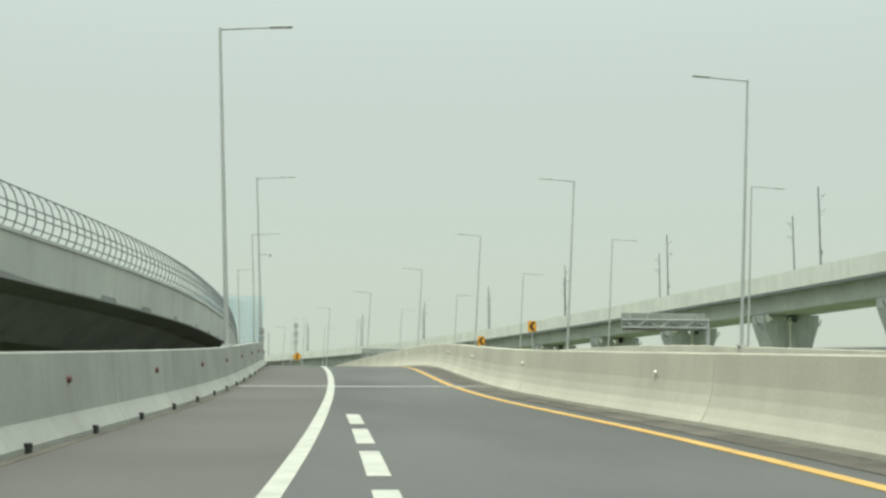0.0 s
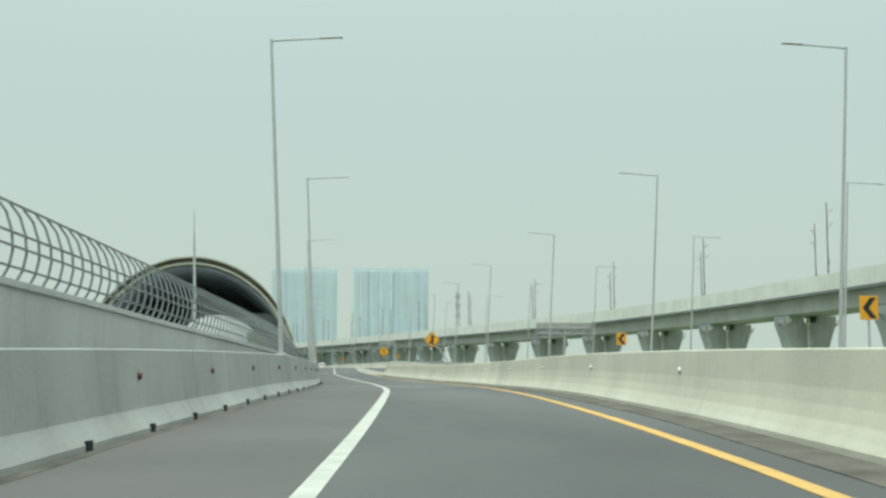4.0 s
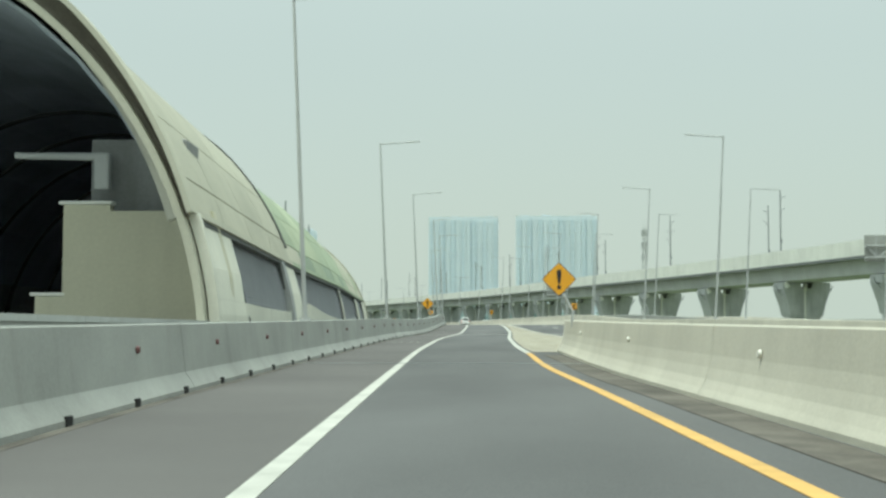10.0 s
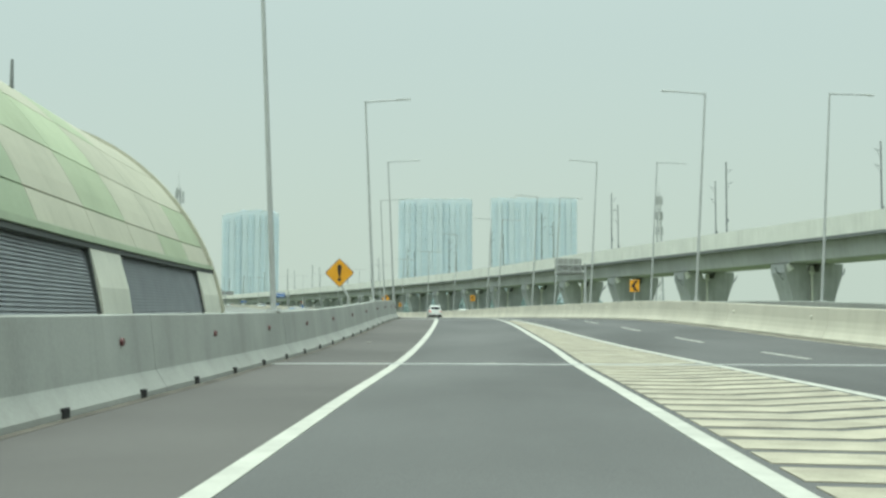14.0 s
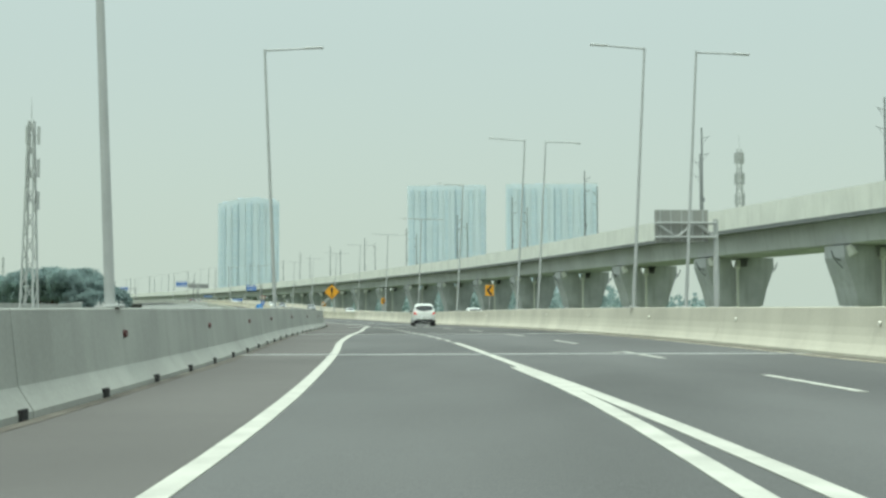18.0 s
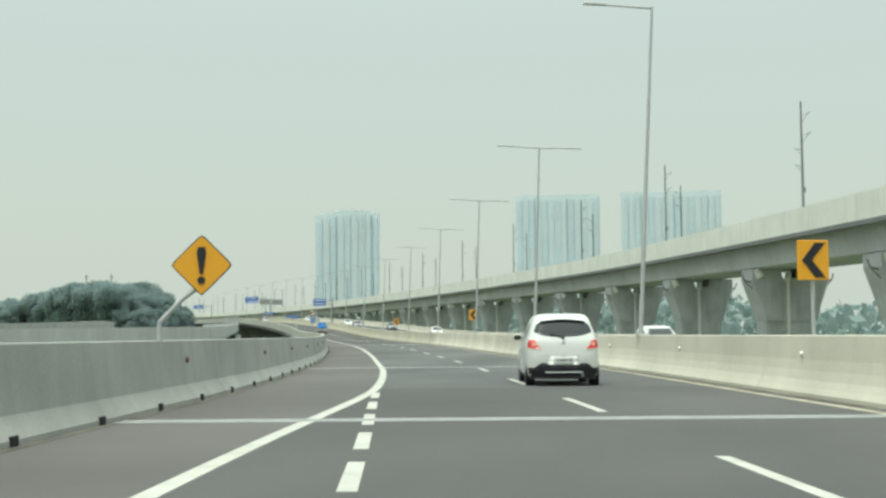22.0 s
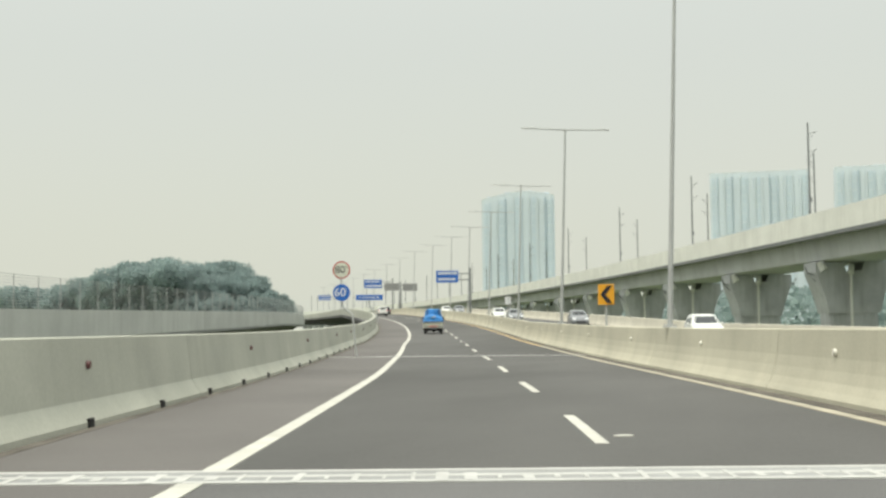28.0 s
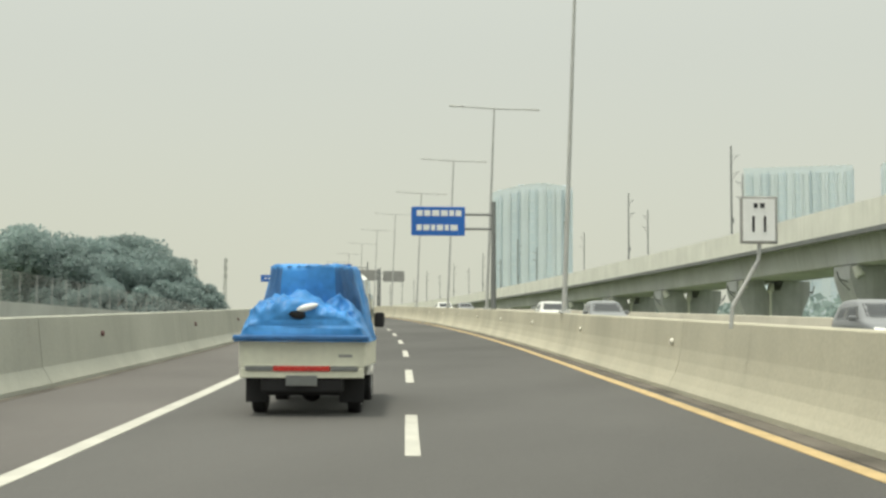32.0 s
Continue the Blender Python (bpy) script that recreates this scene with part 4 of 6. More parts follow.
for a in range(8):
    sweep("parapet", 395 + 40 * a, 434.98 + 40 * a, 5, lambda s: [(SIDE(s) - d, rel(s, SIDE_TOP(s)) - h) for d, h in ((0.0, 0.0), (0.35, 0.0), (0.35, 1.15), (0.0, 1.15))], VIADUCT, viaduct)
    sweep("far_parapet", 300 + 50 * a, 349.98 + 50 * a, 5, lambda s: [(SIDE(s) - 24 - d, rel(s, SIDE_TOP(s)) + 0.5 - h) for d, h in ((0.0, 0.0), (0.35, 0.0), (0.35, 1.6), (0.0, 1.6))], CONCRETE, viaduct)

# bowed bars and rails of the railing
bar_bm = bmesh.new()
prof = [(0.0, 0.0), (0.10, 0.18), (0.15, 0.42), (0.13, 0.7), (0.04, 0.98), (-0.12, 1.2)]
for (x0, z0), (x1, z1) in zip(prof[:-1], prof[1:]):
    d = Vector((x1 - x0, 0, z1 - z0))
    box(bar_bm, (0.04, 0.018, d.length + 0.02), ((x0 + x1) / 2, 0, (z0 + z1) / 2), Matrix.Rotation(math.atan2(d.x, d.z), 3, "Y"))
bar_mesh = mesh_of(bar_bm, "railing_bar", RAIL_STEEL)
# the railing grows lower towards the tube
LOWER = table([-60, 120, 132, 145, 170, 200], [1.0, 1.0, 0.86, 0.64, 0.56, 0.55], 2)
for a, b_, side, name in ((-20, 175.5, 0.15, "railing"), (40, 175.5, 22.3, "far_railing")):
    rail = thing(name, Matrix(), "dark steel railing with bowed bars on the viaduct parapet", "railing", "viaduct railings")
    step = 0.62 if side < 1 else 1.7
    for i in range(int((b_ - a) / step)):
        s = a + step * i
        ob = new("railing_bar", bar_mesh)
        ob.parent = rail
        ob.matrix_local = pose_at(s, SIDE(s) - side, 0, z=SIDE_TOP(s)) @ Matrix.Diagonal((1, 1, LOWER(s), 1))
    for x, z in ((0.10, 0.2), (0.17, 0.48), (0.15, 0.68), (-0.1, 1.2)):
        sweep("rail", a, b_, 3.0, lambda s: [(SIDE(s) - side + x + dx, rel(s, SIDE_TOP(s)) + z * LOWER(s) + dz) for dx, dz in ((-0.016, -0.016), (0.016, -0.016), (0.016, 0.016), (-0.016, 0.016))], RAIL_STEEL, rail)

# ---- noise tube over the side road ----
TR, T0, T1, BREAK, PROUD = 10.3, 190.4, 290.8, 214.2, 0.3
tube = thing("noise_tube", Matrix(), "arched noise tunnel of cream and green panels with grey louvres", "noise tunnel")
tube_c = lambda s: SIDE(s) - TR
tube_z = lambda s: rel(s, SIDE_TOP(s)) - 0.9


def tube_at(s, ang, r=TR):
    """A place on the arch: ang in degrees from its right-hand foot over the crown."""
    return at(s, tube_c(s) + r * math.cos(radians(ang)), tube_z(s) + r * math.sin(radians(ang)) * (1 + 0.06 * math.sin(radians(ang)) ** 2))


def shell(name, s0, s1, a0, a1, r0, r1, material, parent, na=3, ns=2, gap=0.03, lift=0.0):
    """A curved slab of the arch; lift raises it towards the crown and not at the ledge."""
    vs, fs = [], []
    ga = math.degrees(gap / TR)
    ss = [s0 + gap + (s1 - s0 - 2 * gap) * i / ns for i in range(ns + 1)]
    aa = [a0 + ga + (a1 - a0 - 2 * ga) * i / na for i in range(na + 1)]
    for r in (r0, r1):
        for s in ss:
            vs += [tube_at(s, a, r + lift * min(1, max(0, (a - 20.5) / 30))) for a in aa]
    k, q = na + 1, (ns + 1) * (na + 1)
    for i in range(ns):
        for j in range(na):
            p = i * k + j
            fs.append((p, p + 1, p + k + 1, p + k))
            fs.append((q + p, q + p + k, q + p + k + 1, q + p + 1))
    for i in range(ns):
        for j in (0, na):
            p = i * k + j
            fs.append((p, p + k, q + p + k, q + p))
    for j in range(na):
        for i in (0, ns):
            p = i * k + j
            fs.append((p, p + 1, q + p + 1, q + p))
    return raw(name, vs, fs, material, parent)


STATIONS = [T0 + (BREAK - T0) * i / 4 for i in range(4)] + [BREAK + (T1 - BREAK) * i / 12 for i in range(13)]
rows = [(20.5, 26.5), (26.5, 37), (37, 49), (49, 62), (62, 78), (78, 102), (102, 130), (130, 160)]
random.seed(5)
for i, (s0, s1) in enumerate(zip(STATIONS[:-1], STATIONS[1:])):
    for j, (a0, a1) in enumerate(rows):
        if i < 4:
            m = PANEL_CREAM
        elif i < 11:
            m = (PANEL_CREAM if i < 5 else PANEL_DEEP if i % 2 else PANEL_GREEN) if j == 0 else PANEL_DEEP if random.random() < 0.12 else PANEL_PALE if random.random() < 0.3 else PANEL_GREEN
        else:
            m = PANEL_PALE if random.random() < 0.4 else PANEL_CREAM
        shell("roof_panel", s0, s1, a0, a1, TR, TR - 0.08, m, tube, gap=0.022 if j % 2 else 0.03, lift=PROUD if i < 4 else 0.0)
    shell("far_wall", s0, s1, 160, 181, TR - 0.1, TR - 0.3, LOUVRE, tube)
    shell("lining", s0, s1, 20.5, 160, TR - 0.3, TR - 0.4, TUBE_LINING, tube, na=16, gap=0.0)
# the lower band: solid cream panels and long louvres over a base wall with a curved top edge
BASE = table([180, 196, 199, 209, 212.5, 213.5, 215.3, 219.2, 225.3, 232, 245, 300], [8, 8.5, 8.0, 8.0, 8.0, 10.5, 11.6, 11.0, 9.1, 8.1, 7.5, 8.6], 2)
vs, fs = [], []
for i in range(61):
    s = T0 + (T1 - T0) * i / 60
    vs += [tube_at(s, -1.5, TR + 0.02), tube_at(s, BASE(s), TR + 0.02), tube_at(s, BASE(s), TR - 0.3), tube_at(s, -1.5, TR - 0.3)]
for i in range(60):
    for j in range(4):
        a, b_ = i * 4 + j, i * 4 + (j + 1) % 4
        fs.append((a, b_, b_ + 4, a + 4))
raw("base_wall", vs, fs + [(0, 1, 2, 3), (240, 241, 242, 243)], PANEL_LIGHT, tube)
for s0, s1 in ((T0, 196.6), (211.0, 214.5), (239.5, 240.2), (263.7, 268.0), (285.8, T1)):
    shell("wall_panel", s0, s1, -1.0, 20, TR + 0.035, TR - 0.25, PANEL_LIGHT, tube)
for s0, s1 in ((196.6, 209.4), (214.5, 239.5), (240.2, 263.7), (268.0, 285.8)):
    lean = 0.9 if s0 < 220 else 0.5
    tail = 0.8 if s0 < 200 else 0.0
    shell("louvre_back", s0, s1, 4, 20.6, TR - 0.19, TR - 0.26, LOUVRE, tube, ns=4)
    b = bmesh.new()
    for k in range(26):
        a = 4.6 + 0.58 * k
        q = s0 + 0.1 + lean * (1 - k / 26)
        n = 4
        ring = []
        for i in range(n + 1):
            u = q + (s1 + tail * (1 - k / 26) - 0.1 - q) * i / n
            ring.append([b.verts.new(tube_at(u, a + da, TR - r)) for da, r in ((0, 0.13), (0.12, 0.13), (0.52, 0.175), (0.4, 0.175))])
        for r0, r1 in zip(ring[:-1], ring[1:]):
            for j in range(4):
                b.faces.new((r0[j], r0[(j + 1) % 4], r1[(j + 1) % 4], r1[j]))
    part("louvre_slats", b, LOUVRE, tube, "grey louvre slats")
    for s, m in ((s0, TUBE_SEAM), (s1, TUBE_SEAM)):
        vs = [tube_at(s + ds + ((lean if s == s0 else tail) if a < 10 else 0), a, TR + 0.03 - r) for a in (4.5, 20) for ds, r in ((-0.12, 0), (0.12, 0), (0.12, 0.36), (-0.12, 0.36))]
        raw("louvre_post", vs, [(0, 1, 2, 3), (4, 5, 6, 7), (0, 1, 5, 4), (1, 2, 6, 5), (2, 3, 7, 6), (3, 0, 4, 7)], m, tube)
# grey pilaster at the end of the first louvre
shell("pilaster", 209.6, 210.7, 4, 20, TR + 0.09, TR - 0.2, GREY_WALL, tube, na=6)
shell("pilaster_gap", 210.7, 211.0, 4, 20, TR - 0.05, TR - 0.2, TUBE_SEAM, tube, na=6, gap=0)
# dark carriers show in the seams between the panels; one broad dark arch parts cream and green
for i, s0 in enumerate(STATIONS):
    shell("rib", s0 - 0.16, s0 + 0.16, 20, 180, TR - 0.05, TR - 0.5, TUBE_RIB if i in (0, len(STATIONS) - 1) else TUBE_SEAM, tube, na=36, ns=1, gap=0, lift=PROUD if i < 4 else 0.0)
for q0, q1, rise in ((T0, BREAK, PROUD), (BREAK, T1, 0.0)):
    for a0, a1 in rows[1:]:
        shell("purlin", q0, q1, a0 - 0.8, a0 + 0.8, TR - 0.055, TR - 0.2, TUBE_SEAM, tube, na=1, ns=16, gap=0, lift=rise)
    shell("ledge", q0, q1, 19.9, 21.0, TR + 0.12, TR - 0.1, PANEL_CREAM if rise else PANEL_GREEN, tube, na=1, ns=16, gap=0)
    # Dark strip imitates the shadow line below the ledge.
    shell("ledge_shade_strip", q0, q1, 19.05, 19.9, TR + 0.05, TR - 0.1, TUBE_SEAM, tube, na=1, ns=16, gap=0)
shell("dark_arch", BREAK - 0.25, BREAK + 0.25, 24.5, 165, TR + 0.06, TR - 0.3, TUBE_SEAM, tube, na=40, ns=1, gap=0, lift=PROUD)
for q, a in ((251.0, 60), (271.0, 58)):
    b = bmesh.new()
    rod(b, tube_at(q, a, TR - 0.1), Vector(tube_at(q, a, TR - 0.1)) + Vector((0, 0, 1.1)), 0.08, 0.05, 8)
    part("roof_post", b, STEEL_DARK, tube)
# thick double rim of the portal
shell("portal_rim", T0 - 0.9, T0 - 0.02, 19.5, 180, TR + 0.25, TR + 0.12, PANEL_CREAM, tube, na=48, ns=1, gap=0, lift=PROUD)
shell("portal_fascia", T0 - 0.45, T0 - 0.03, 19.5, 180, TR + 0.12, TR + 0.0, TUBE_BROWN, tube, na=48, ns=1, gap=0)
shell("portal_fascia", T0 - 0.35, T0 - 0.03, 28, 180, TR + 0.12, TR - 0.3, TUBE_BROWN, tube, na=48, ns=1, gap=0, lift=PROUD)
shell("portal_post", T0 - 0.3, T0 + 0.02, -1, 19.5, TR + 0.3, TR + 0.04, PANEL_LIGHT, tube, na=8, ns=1, gap=0)
shell("portal_inner_rim", T0 - 0.75, T0 + 0.3, 0, 180, TR + 0.0, TR - 0.18, PANEL_CREAM, tube, na=48, ns=1, gap=0)
shell("end_rim", T1 + 0.02, T1 + 0.4, 0, 180, TR + 0.15, TR - 0.5, PANEL_CREAM, tube, na=40, ns=1, gap=0)
# portal end wall in steps, and the equipment box behind it
portal = thing("portal_wall", pose_at(194.3, SIDE(194.5), 0, z=SIDE_TOP(194.5) - 1.1) @ Matrix.Diagonal((1.38, 1, 1.17, 1)), "cream stepped end wall at the tube portal", "wall")
b = bmesh.new()
extrude_shape(b, [(0.05, 0.0), (-4.1, 0.0), (-4.1, 1.55), (-3.55, 1.55), (-3.55, 3.75), (-2.6, 3.75), (-2.6, 3.6), (-0.5, 3.6), (-0.12, 2.0)], 0.35)
part("wall", b, CREAM_WALL, portal)
b = bmesh.new()
box(b, (0.7, 0.42, 0.08), (-3.85, 0.17, 1.6), bevel=0.02)
box(b, (1.1, 0.42, 0.08), (-3.1, 0.17, 3.8), bevel=0.02)
part("coping", b, PARAPET, portal)
b = bmesh.new()
box(b, (2.0, 1.6, 2.1), (-2.2, 1.7, 4.4), bevel=0.04)
part("equipment_box", b, CONCRETE_DARK, portal, "grey equipment box")
b = bmesh.new()
box(b, (0.32, 0.3, 0.9), (-2.85, 0.4, 4.6), bevel=0.05)
rod(b, (-2.9, 0.35, 4.95), (-4.6, 0.1, 4.95), 0.10, 0.08, 10)
part("duct", b, GALV, portal, "pale metal duct")
# slim post on the viaduct before the portal
mastp = thing("viaduct_lamp", pose_at(183, SIDE(183) - 9.35, 0, z=SIDE_TOP(183) - 1.1) @ Matrix.Rotation(radians(-1.5), 4, "Y") @ Matrix.Diagonal((1, 1, 1.04, 1)), "pale lattice lamp mast on the viaduct", "street lamp")
b = bmesh.new()
rod(b, (0, 0, 0), (0, 0, 12.6), 0.2, 0.1, 10)
for i in range(14):
    rod(b, (-0.22, 0, 1.0 + 0.55 * i), (0.22, 0, 1.0 + 0.55 * i), 0.03, 0.03, 5)
part("pole", b, GALV, mastp)
b = bmesh.new()
rod(b, (0, 0, 12.6), (0, 0, 14.9), 0.06, 0.03, 8)
part("antenna", b, GALV, mastp)
# cabinet on the side parapet
cab = thing("lamp_cabinet", pose_at(75.6, FOOT(75.6) - 0.39, TOP), "grey control cabinets on a lamp pole", "cabinet")
for z, h in ((0.05, 0.55), (0.75, 0.35)):
    b = bmesh.new()
    box(b, (0.3, 0.24, h), (0.0, 0, z + h / 2), bevel=0.03)
    part("cabinet_box", b, GREY_WALL, cab)
b = bmesh.new()
rod(b, (0, 0.1, 0), (0, 0.1, 1.2), 0.04, 0.04, 8)
part("stand", b, GALV, cab)

# traffic camera on an arm of the lamp pole
eye = thing("traffic_camera", pose_at(76, FOOT(76) - 0.39, 6.7), "small grey traffic camera on an arm of a lamp pole", "camera")
b = bmesh.new()
rod(b, (-0.22, 0, 0), (0.45, 0, 0.05), 0.03, 0.025, 8)
part("arm", b, GALV, eye)
b = bmesh.new()
box(b, (0.13, 0.34, 0.12), (0.45, -0.05, -0.04), bevel=0.02)
part("housing", b, SIGN_WHITE, eye)
b = bmesh.new()
rod(b, (0.45, -0.24, -0.04), (0.45, -0.2, -0.04), 0.05, 0.05, 12)
part("lens", b, TINT, eye)

# wire fence on the far parapet, where the roads part
fence = thing("parapet_fence", Matrix(), "grey wire fence with slim posts on a concrete parapet", "fence")
b = bmesh.new()
box(b, (0.03, 0.03, 1.2), (0, 0, 0.6), bevel=0.006)
post_mesh = mesh_of(b, "post", GALV)
for i in range(76):
    s = 517 + 2.6 * i
    ob = new("post", post_mesh)
    ob.parent = fence
    ob.matrix_local = pose_at(s, SIDE(s) - 0.18, 0, z=SIDE_TOP(s) - 0.02)
for z in [0.08 + 0.1 * i for i in range(12)]:
    sweep("wire", 517, 715, 5, lambda s: [(SIDE(s) - 0.18 + dx, rel(s, SIDE_TOP(s)) + z + dz) for dx, dz in ((-0.008, -0.008), (0.008, -0.008), (0.008, 0.008), (-0.008, 0.008))], GALV, fence)

# ---- railway viaduct on the far side ----
RAIL = spline([(76, -60, 2.1), (72, 20, 2.1), (70, 90, 2.1), (66, 170, 2.1), (59, 245, 2.1), (49, 310, 2.1), (36, 360, 2.1), (22, 405, 2.1), (10, 447, 2.3), (-4, 500, 2.6), (-20, 556, 2.9), (-38, 605, 3), (-58, 655, 3), (-82, 712, 3), (-122, 800, 3), (-180, 915, 3), (-262, 1050, 3), (-370, 1200, 3)], 10)
RD = np.r_[0, np.cumsum(np.hypot(*np.diff(RAIL[:, :2], axis=0).T))]
RT = np.gradient(RAIL[:, :2], axis=0)
RH = np.unwrap(np.arctan2(-RT[:, 0], RT[:, 1]))


def rail_pose(d):
    """On the near edge of the railway: x to the right (across it), y along it."""
    return Matrix.Translation((np.interp(d, RD, RAIL[:, 0]), np.interp(d, RD, RAIL[:, 1]), np.interp(d, RD, RAIL[:, 2]))) @ Matrix.Rotation(float(np.interp(d, RD, RH)), 4, "Z")


def rail_sweep(name, d0, d1, section, material, parent, n=3):
    vs, fs, k = [], [], len(section)
    for i in range(n + 1):
        m = rail_pose(d0 + (d1 - d0) * i / n)
        vs += [m @ Vector((x, 0, z)) for x, z in section]
    for i in range(n):
        for j in range(k):
            a, b = i * k + j, i * k + (j + 1) % k
            fs.append((a, b, b + k, a + k))
    return raw(name, vs, fs + [tuple(range(k))[::-1], tuple(range(n * k, n * k + k))], material, parent)


railway = thing("railway_viaduct", Matrix(), "long concrete railway viaduct with pale parapets and box girders", "viaduct", kind="structure")
SPAN, R0 = 29.3, 8.0
NSPAN = int((RD[-1] - R0) / SPAN)
pier_proto = None
for i in range(NSPAN):
    d0, d1 = R0 + SPAN * i, R0 + SPAN * (i + 1) - 0.04
    rail_sweep("girder", d0, d1, [(0.9, 13.25), (9.1, 13.25), (8.6, 12.85), (8.3, 10.75), (8.0, 10.6), (2.0, 10.6), (1.7, 10.75), (1.4, 12.85)], BEAM, railway)
    rail_sweep("slab", d0, d1, [(0.1, 13.3), (9.9, 13.3), (9.9, 13.55), (0.1, 13.55)], BEAM, railway)
    for q in range(3):
        e0, e1 = d0 + SPAN / 3 * q, d0 + SPAN / 3 * (q + 1) - 0.03
        rail_sweep("parapet_panel", e0, e1, [(0.0, 13.1), (0.28, 13.1), (0.28, 15.2), (0.0, 15.2)], PARAPET, railway, 1)
    # Added dark strip: stands in for the shade under the slab overhang.
    rail_sweep("overhang_shade_strip", d0, d1, [(-0.03, 12.72), (0.5, 12.72), (0.5, 13.08), (-0.03, 13.08)], STEEL_DARK, railway, 3)
    rail_sweep("far_parapet", d0, d1, [(9.72, 13.1), (10.0, 13.1), (10.0, 15.2), (9.72, 15.2)], PARAPET, railway)
    m = rail_pose(d0)
    if pier_proto is None:
        pier_proto = thing("railway_pier", Matrix(), "tall concrete railway pier with a flared head", "pier", "railway piers")
        b = bmesh.new()
        box(b, (5.2, 3.0, 16.4), (5, 0, -0.2), bevel=0.45)
        part("column", b, PIER, pier_proto)
        b = bmesh.new()
        extrude_shape(b, [(2.4, 5.4), (7.6, 5.4), (8.0, 7.0), (8.6, 8.6), (8.9, 9.5), (8.9, 10.55), (6.1, 10.55), (5.8, 9.6), (4.2, 9.6), (3.9, 10.55), (1.1, 10.55), (1.1, 9.5), (1.4, 8.6), (2.0, 7.0)], 3.4, Matrix.Translation((0, -1.7, 0)))
        part("head", b, PIER, pier_proto)
        b = bmesh.new()
        rod(b, (4.6, -1.86, -8), (4.6, -1.86, 9.5), 0.16, 0.16, 8)
        rod(b, (4.6, -1.86, 9.4), (4.9, -1.3, 10.2), 0.34, 0.30, 10)
        rod(b, (1.9, -1.75, 9.7), (1.5, -1.5, 10.5), 0.42, 0.36, 10)
        part("drain_pipe", b, PARAPET, pier_proto, "pale drain pipe")
        for x in (1.4, 8.6):
            b = bmesh.new()
            k = -1 if x < 5 else 1
            rod(b, (x, -0.9, 9.2), (x + 0.9 * k, -0.9, 9.5), 0.07, 0.07, 6)
            rod(b, (x + 0.9 * k, -0.9, 9.5), (x + 1.1 * k, -0.9, 10.1), 0.07, 0.07, 6)
            rod(b, (x + 0.05 * k, -0.9, 8.6), (x + 0.9 * k, -0.9, 9.45), 0.05, 0.05, 6)
            part("bracket", b, STEEL_DARK, pier_proto)
        pier_proto.matrix_world = m
    else:
        copy_thing(pier_proto, m)


def catenary_pole(m, side):
    p = thing("catenary_pole", m, "slim grey catenary pole with brackets on the railway", "pole", "catenary poles")
    b = bmesh.new()
    rod(b, (0, 0, 13.6), (0, 0, 24.6), 0.13, 0.085, 8)
    part("mast", b, STEEL_DARK, p)
    for z in (21.6, 23.4):
        b = bmesh.new()
        rod(b, (0, 0, z), (side * 0.9, 0, z + 0.3), 0.03, 0.03, 5)
        rod(b, (0, 0, z - 0.7), (side * 0.7, 0, z + 0.22), 0.025, 0.025, 5)
        part("bracket", b, STEEL_DARK, p)
    b = bmesh.new()
    box(b, (0.28, 0.2, 0.5), (0.1, 0, 16.8), bevel=0.03)
    part("box", b, STEEL_DARK, p)
    return p


near_p = catenary_pole(rail_pose(20), 1)
for i in range(1, int(RD[-1] / 44)):
    copy_thing(near_p, rail_pose(20 + 44 * i) @ Matrix.Translation((0.6, 0, 0)))
far_p = catenary_pole(rail_pose(40) @ Matrix.Translation((9.3, 0, 0)), -1)
for i in range(1, int(RD[-1] / 44)):
    copy_thing(far_p, rail_pose(42 + 44 * i) @ Matrix.Translation((9.3, 0, 0)))

# ---- lattice masts ----
def lattice(m, height, base, label):
    t = thing("lattice_mast", m, label, "mast", "lattice masts")
    b = bmesh.new()
    n = max(6, int(height / 2.4))
    wid = lambda k: base * (1 - 0.75 * k / n)
    for sx in (-1, 1):
        for sy in (-1, 1):
            rod(b, (sx * base / 2, sy * base / 2, 0), (sx * wid(n) / 2, sy * wid(n) / 2, height), 0.14, 0.09, 5)
    for k in range(n):
        z0, z1, w0, w1 = height * k / n, height * (k + 1) / n, wid(k) / 2, wid(k + 1) / 2
        for (ax, ay), (bx, by) in (((-1, -1), (1, -1)), ((1, -1), (1, 1)), ((1, 1), (-1, 1)), ((-1, 1), (-1, -1))):
            rod(b, (ax * w0, ay * w0, z0), (bx * w1, by * w1, z1), 0.06, 0.06, 4)
            rod(b, (ax * w1, ay * w1, z1), (bx * w1, by * w1, z1), 0.03, 0.03, 4)
    part("lattice", b, GALV, t)
    for k in range(3):
        for a in range(3):
            c = math.radians(120 * a + 20)
            b = bmesh.new()
            box(b, (0.3, 0.2, 1.9), (math.cos(c) * 0.75, math.sin(c) * 0.75, height - 1.5 - 3.4 * k), Matrix.Rotation(c, 3, "Z"))
            rod(b, (0, 0, height - 1.5 - 3.4 * k), (math.cos(c) * 0.75, math.sin(c) * 0.75, height - 1.5 - 3.4 * k), 0.06, 0.06, 5)
            part("antenna", b, GALV, t)
    b = bmesh.new()
    rod(b, (0, 0, height), (0, 0, height + 2.5), 0.05, 0.02, 6)
    part("spire", b, GALV, t)
    return t


lattice(pose(28.5, 512.0, -5), 39, 2.3, "tall grey lattice mast behind the railway")
lattice(pose(-347, 1069, -5), 47, 2.2, "far slim lattice mast behind the wood")
lattice(pose(-329, 1064, -5), 47, 2.2, "far slim lattice mast behind the wood")
lattice(pose(-57, 427, -5), 32, 1.9, "tall pale lattice mast beyond the side road")


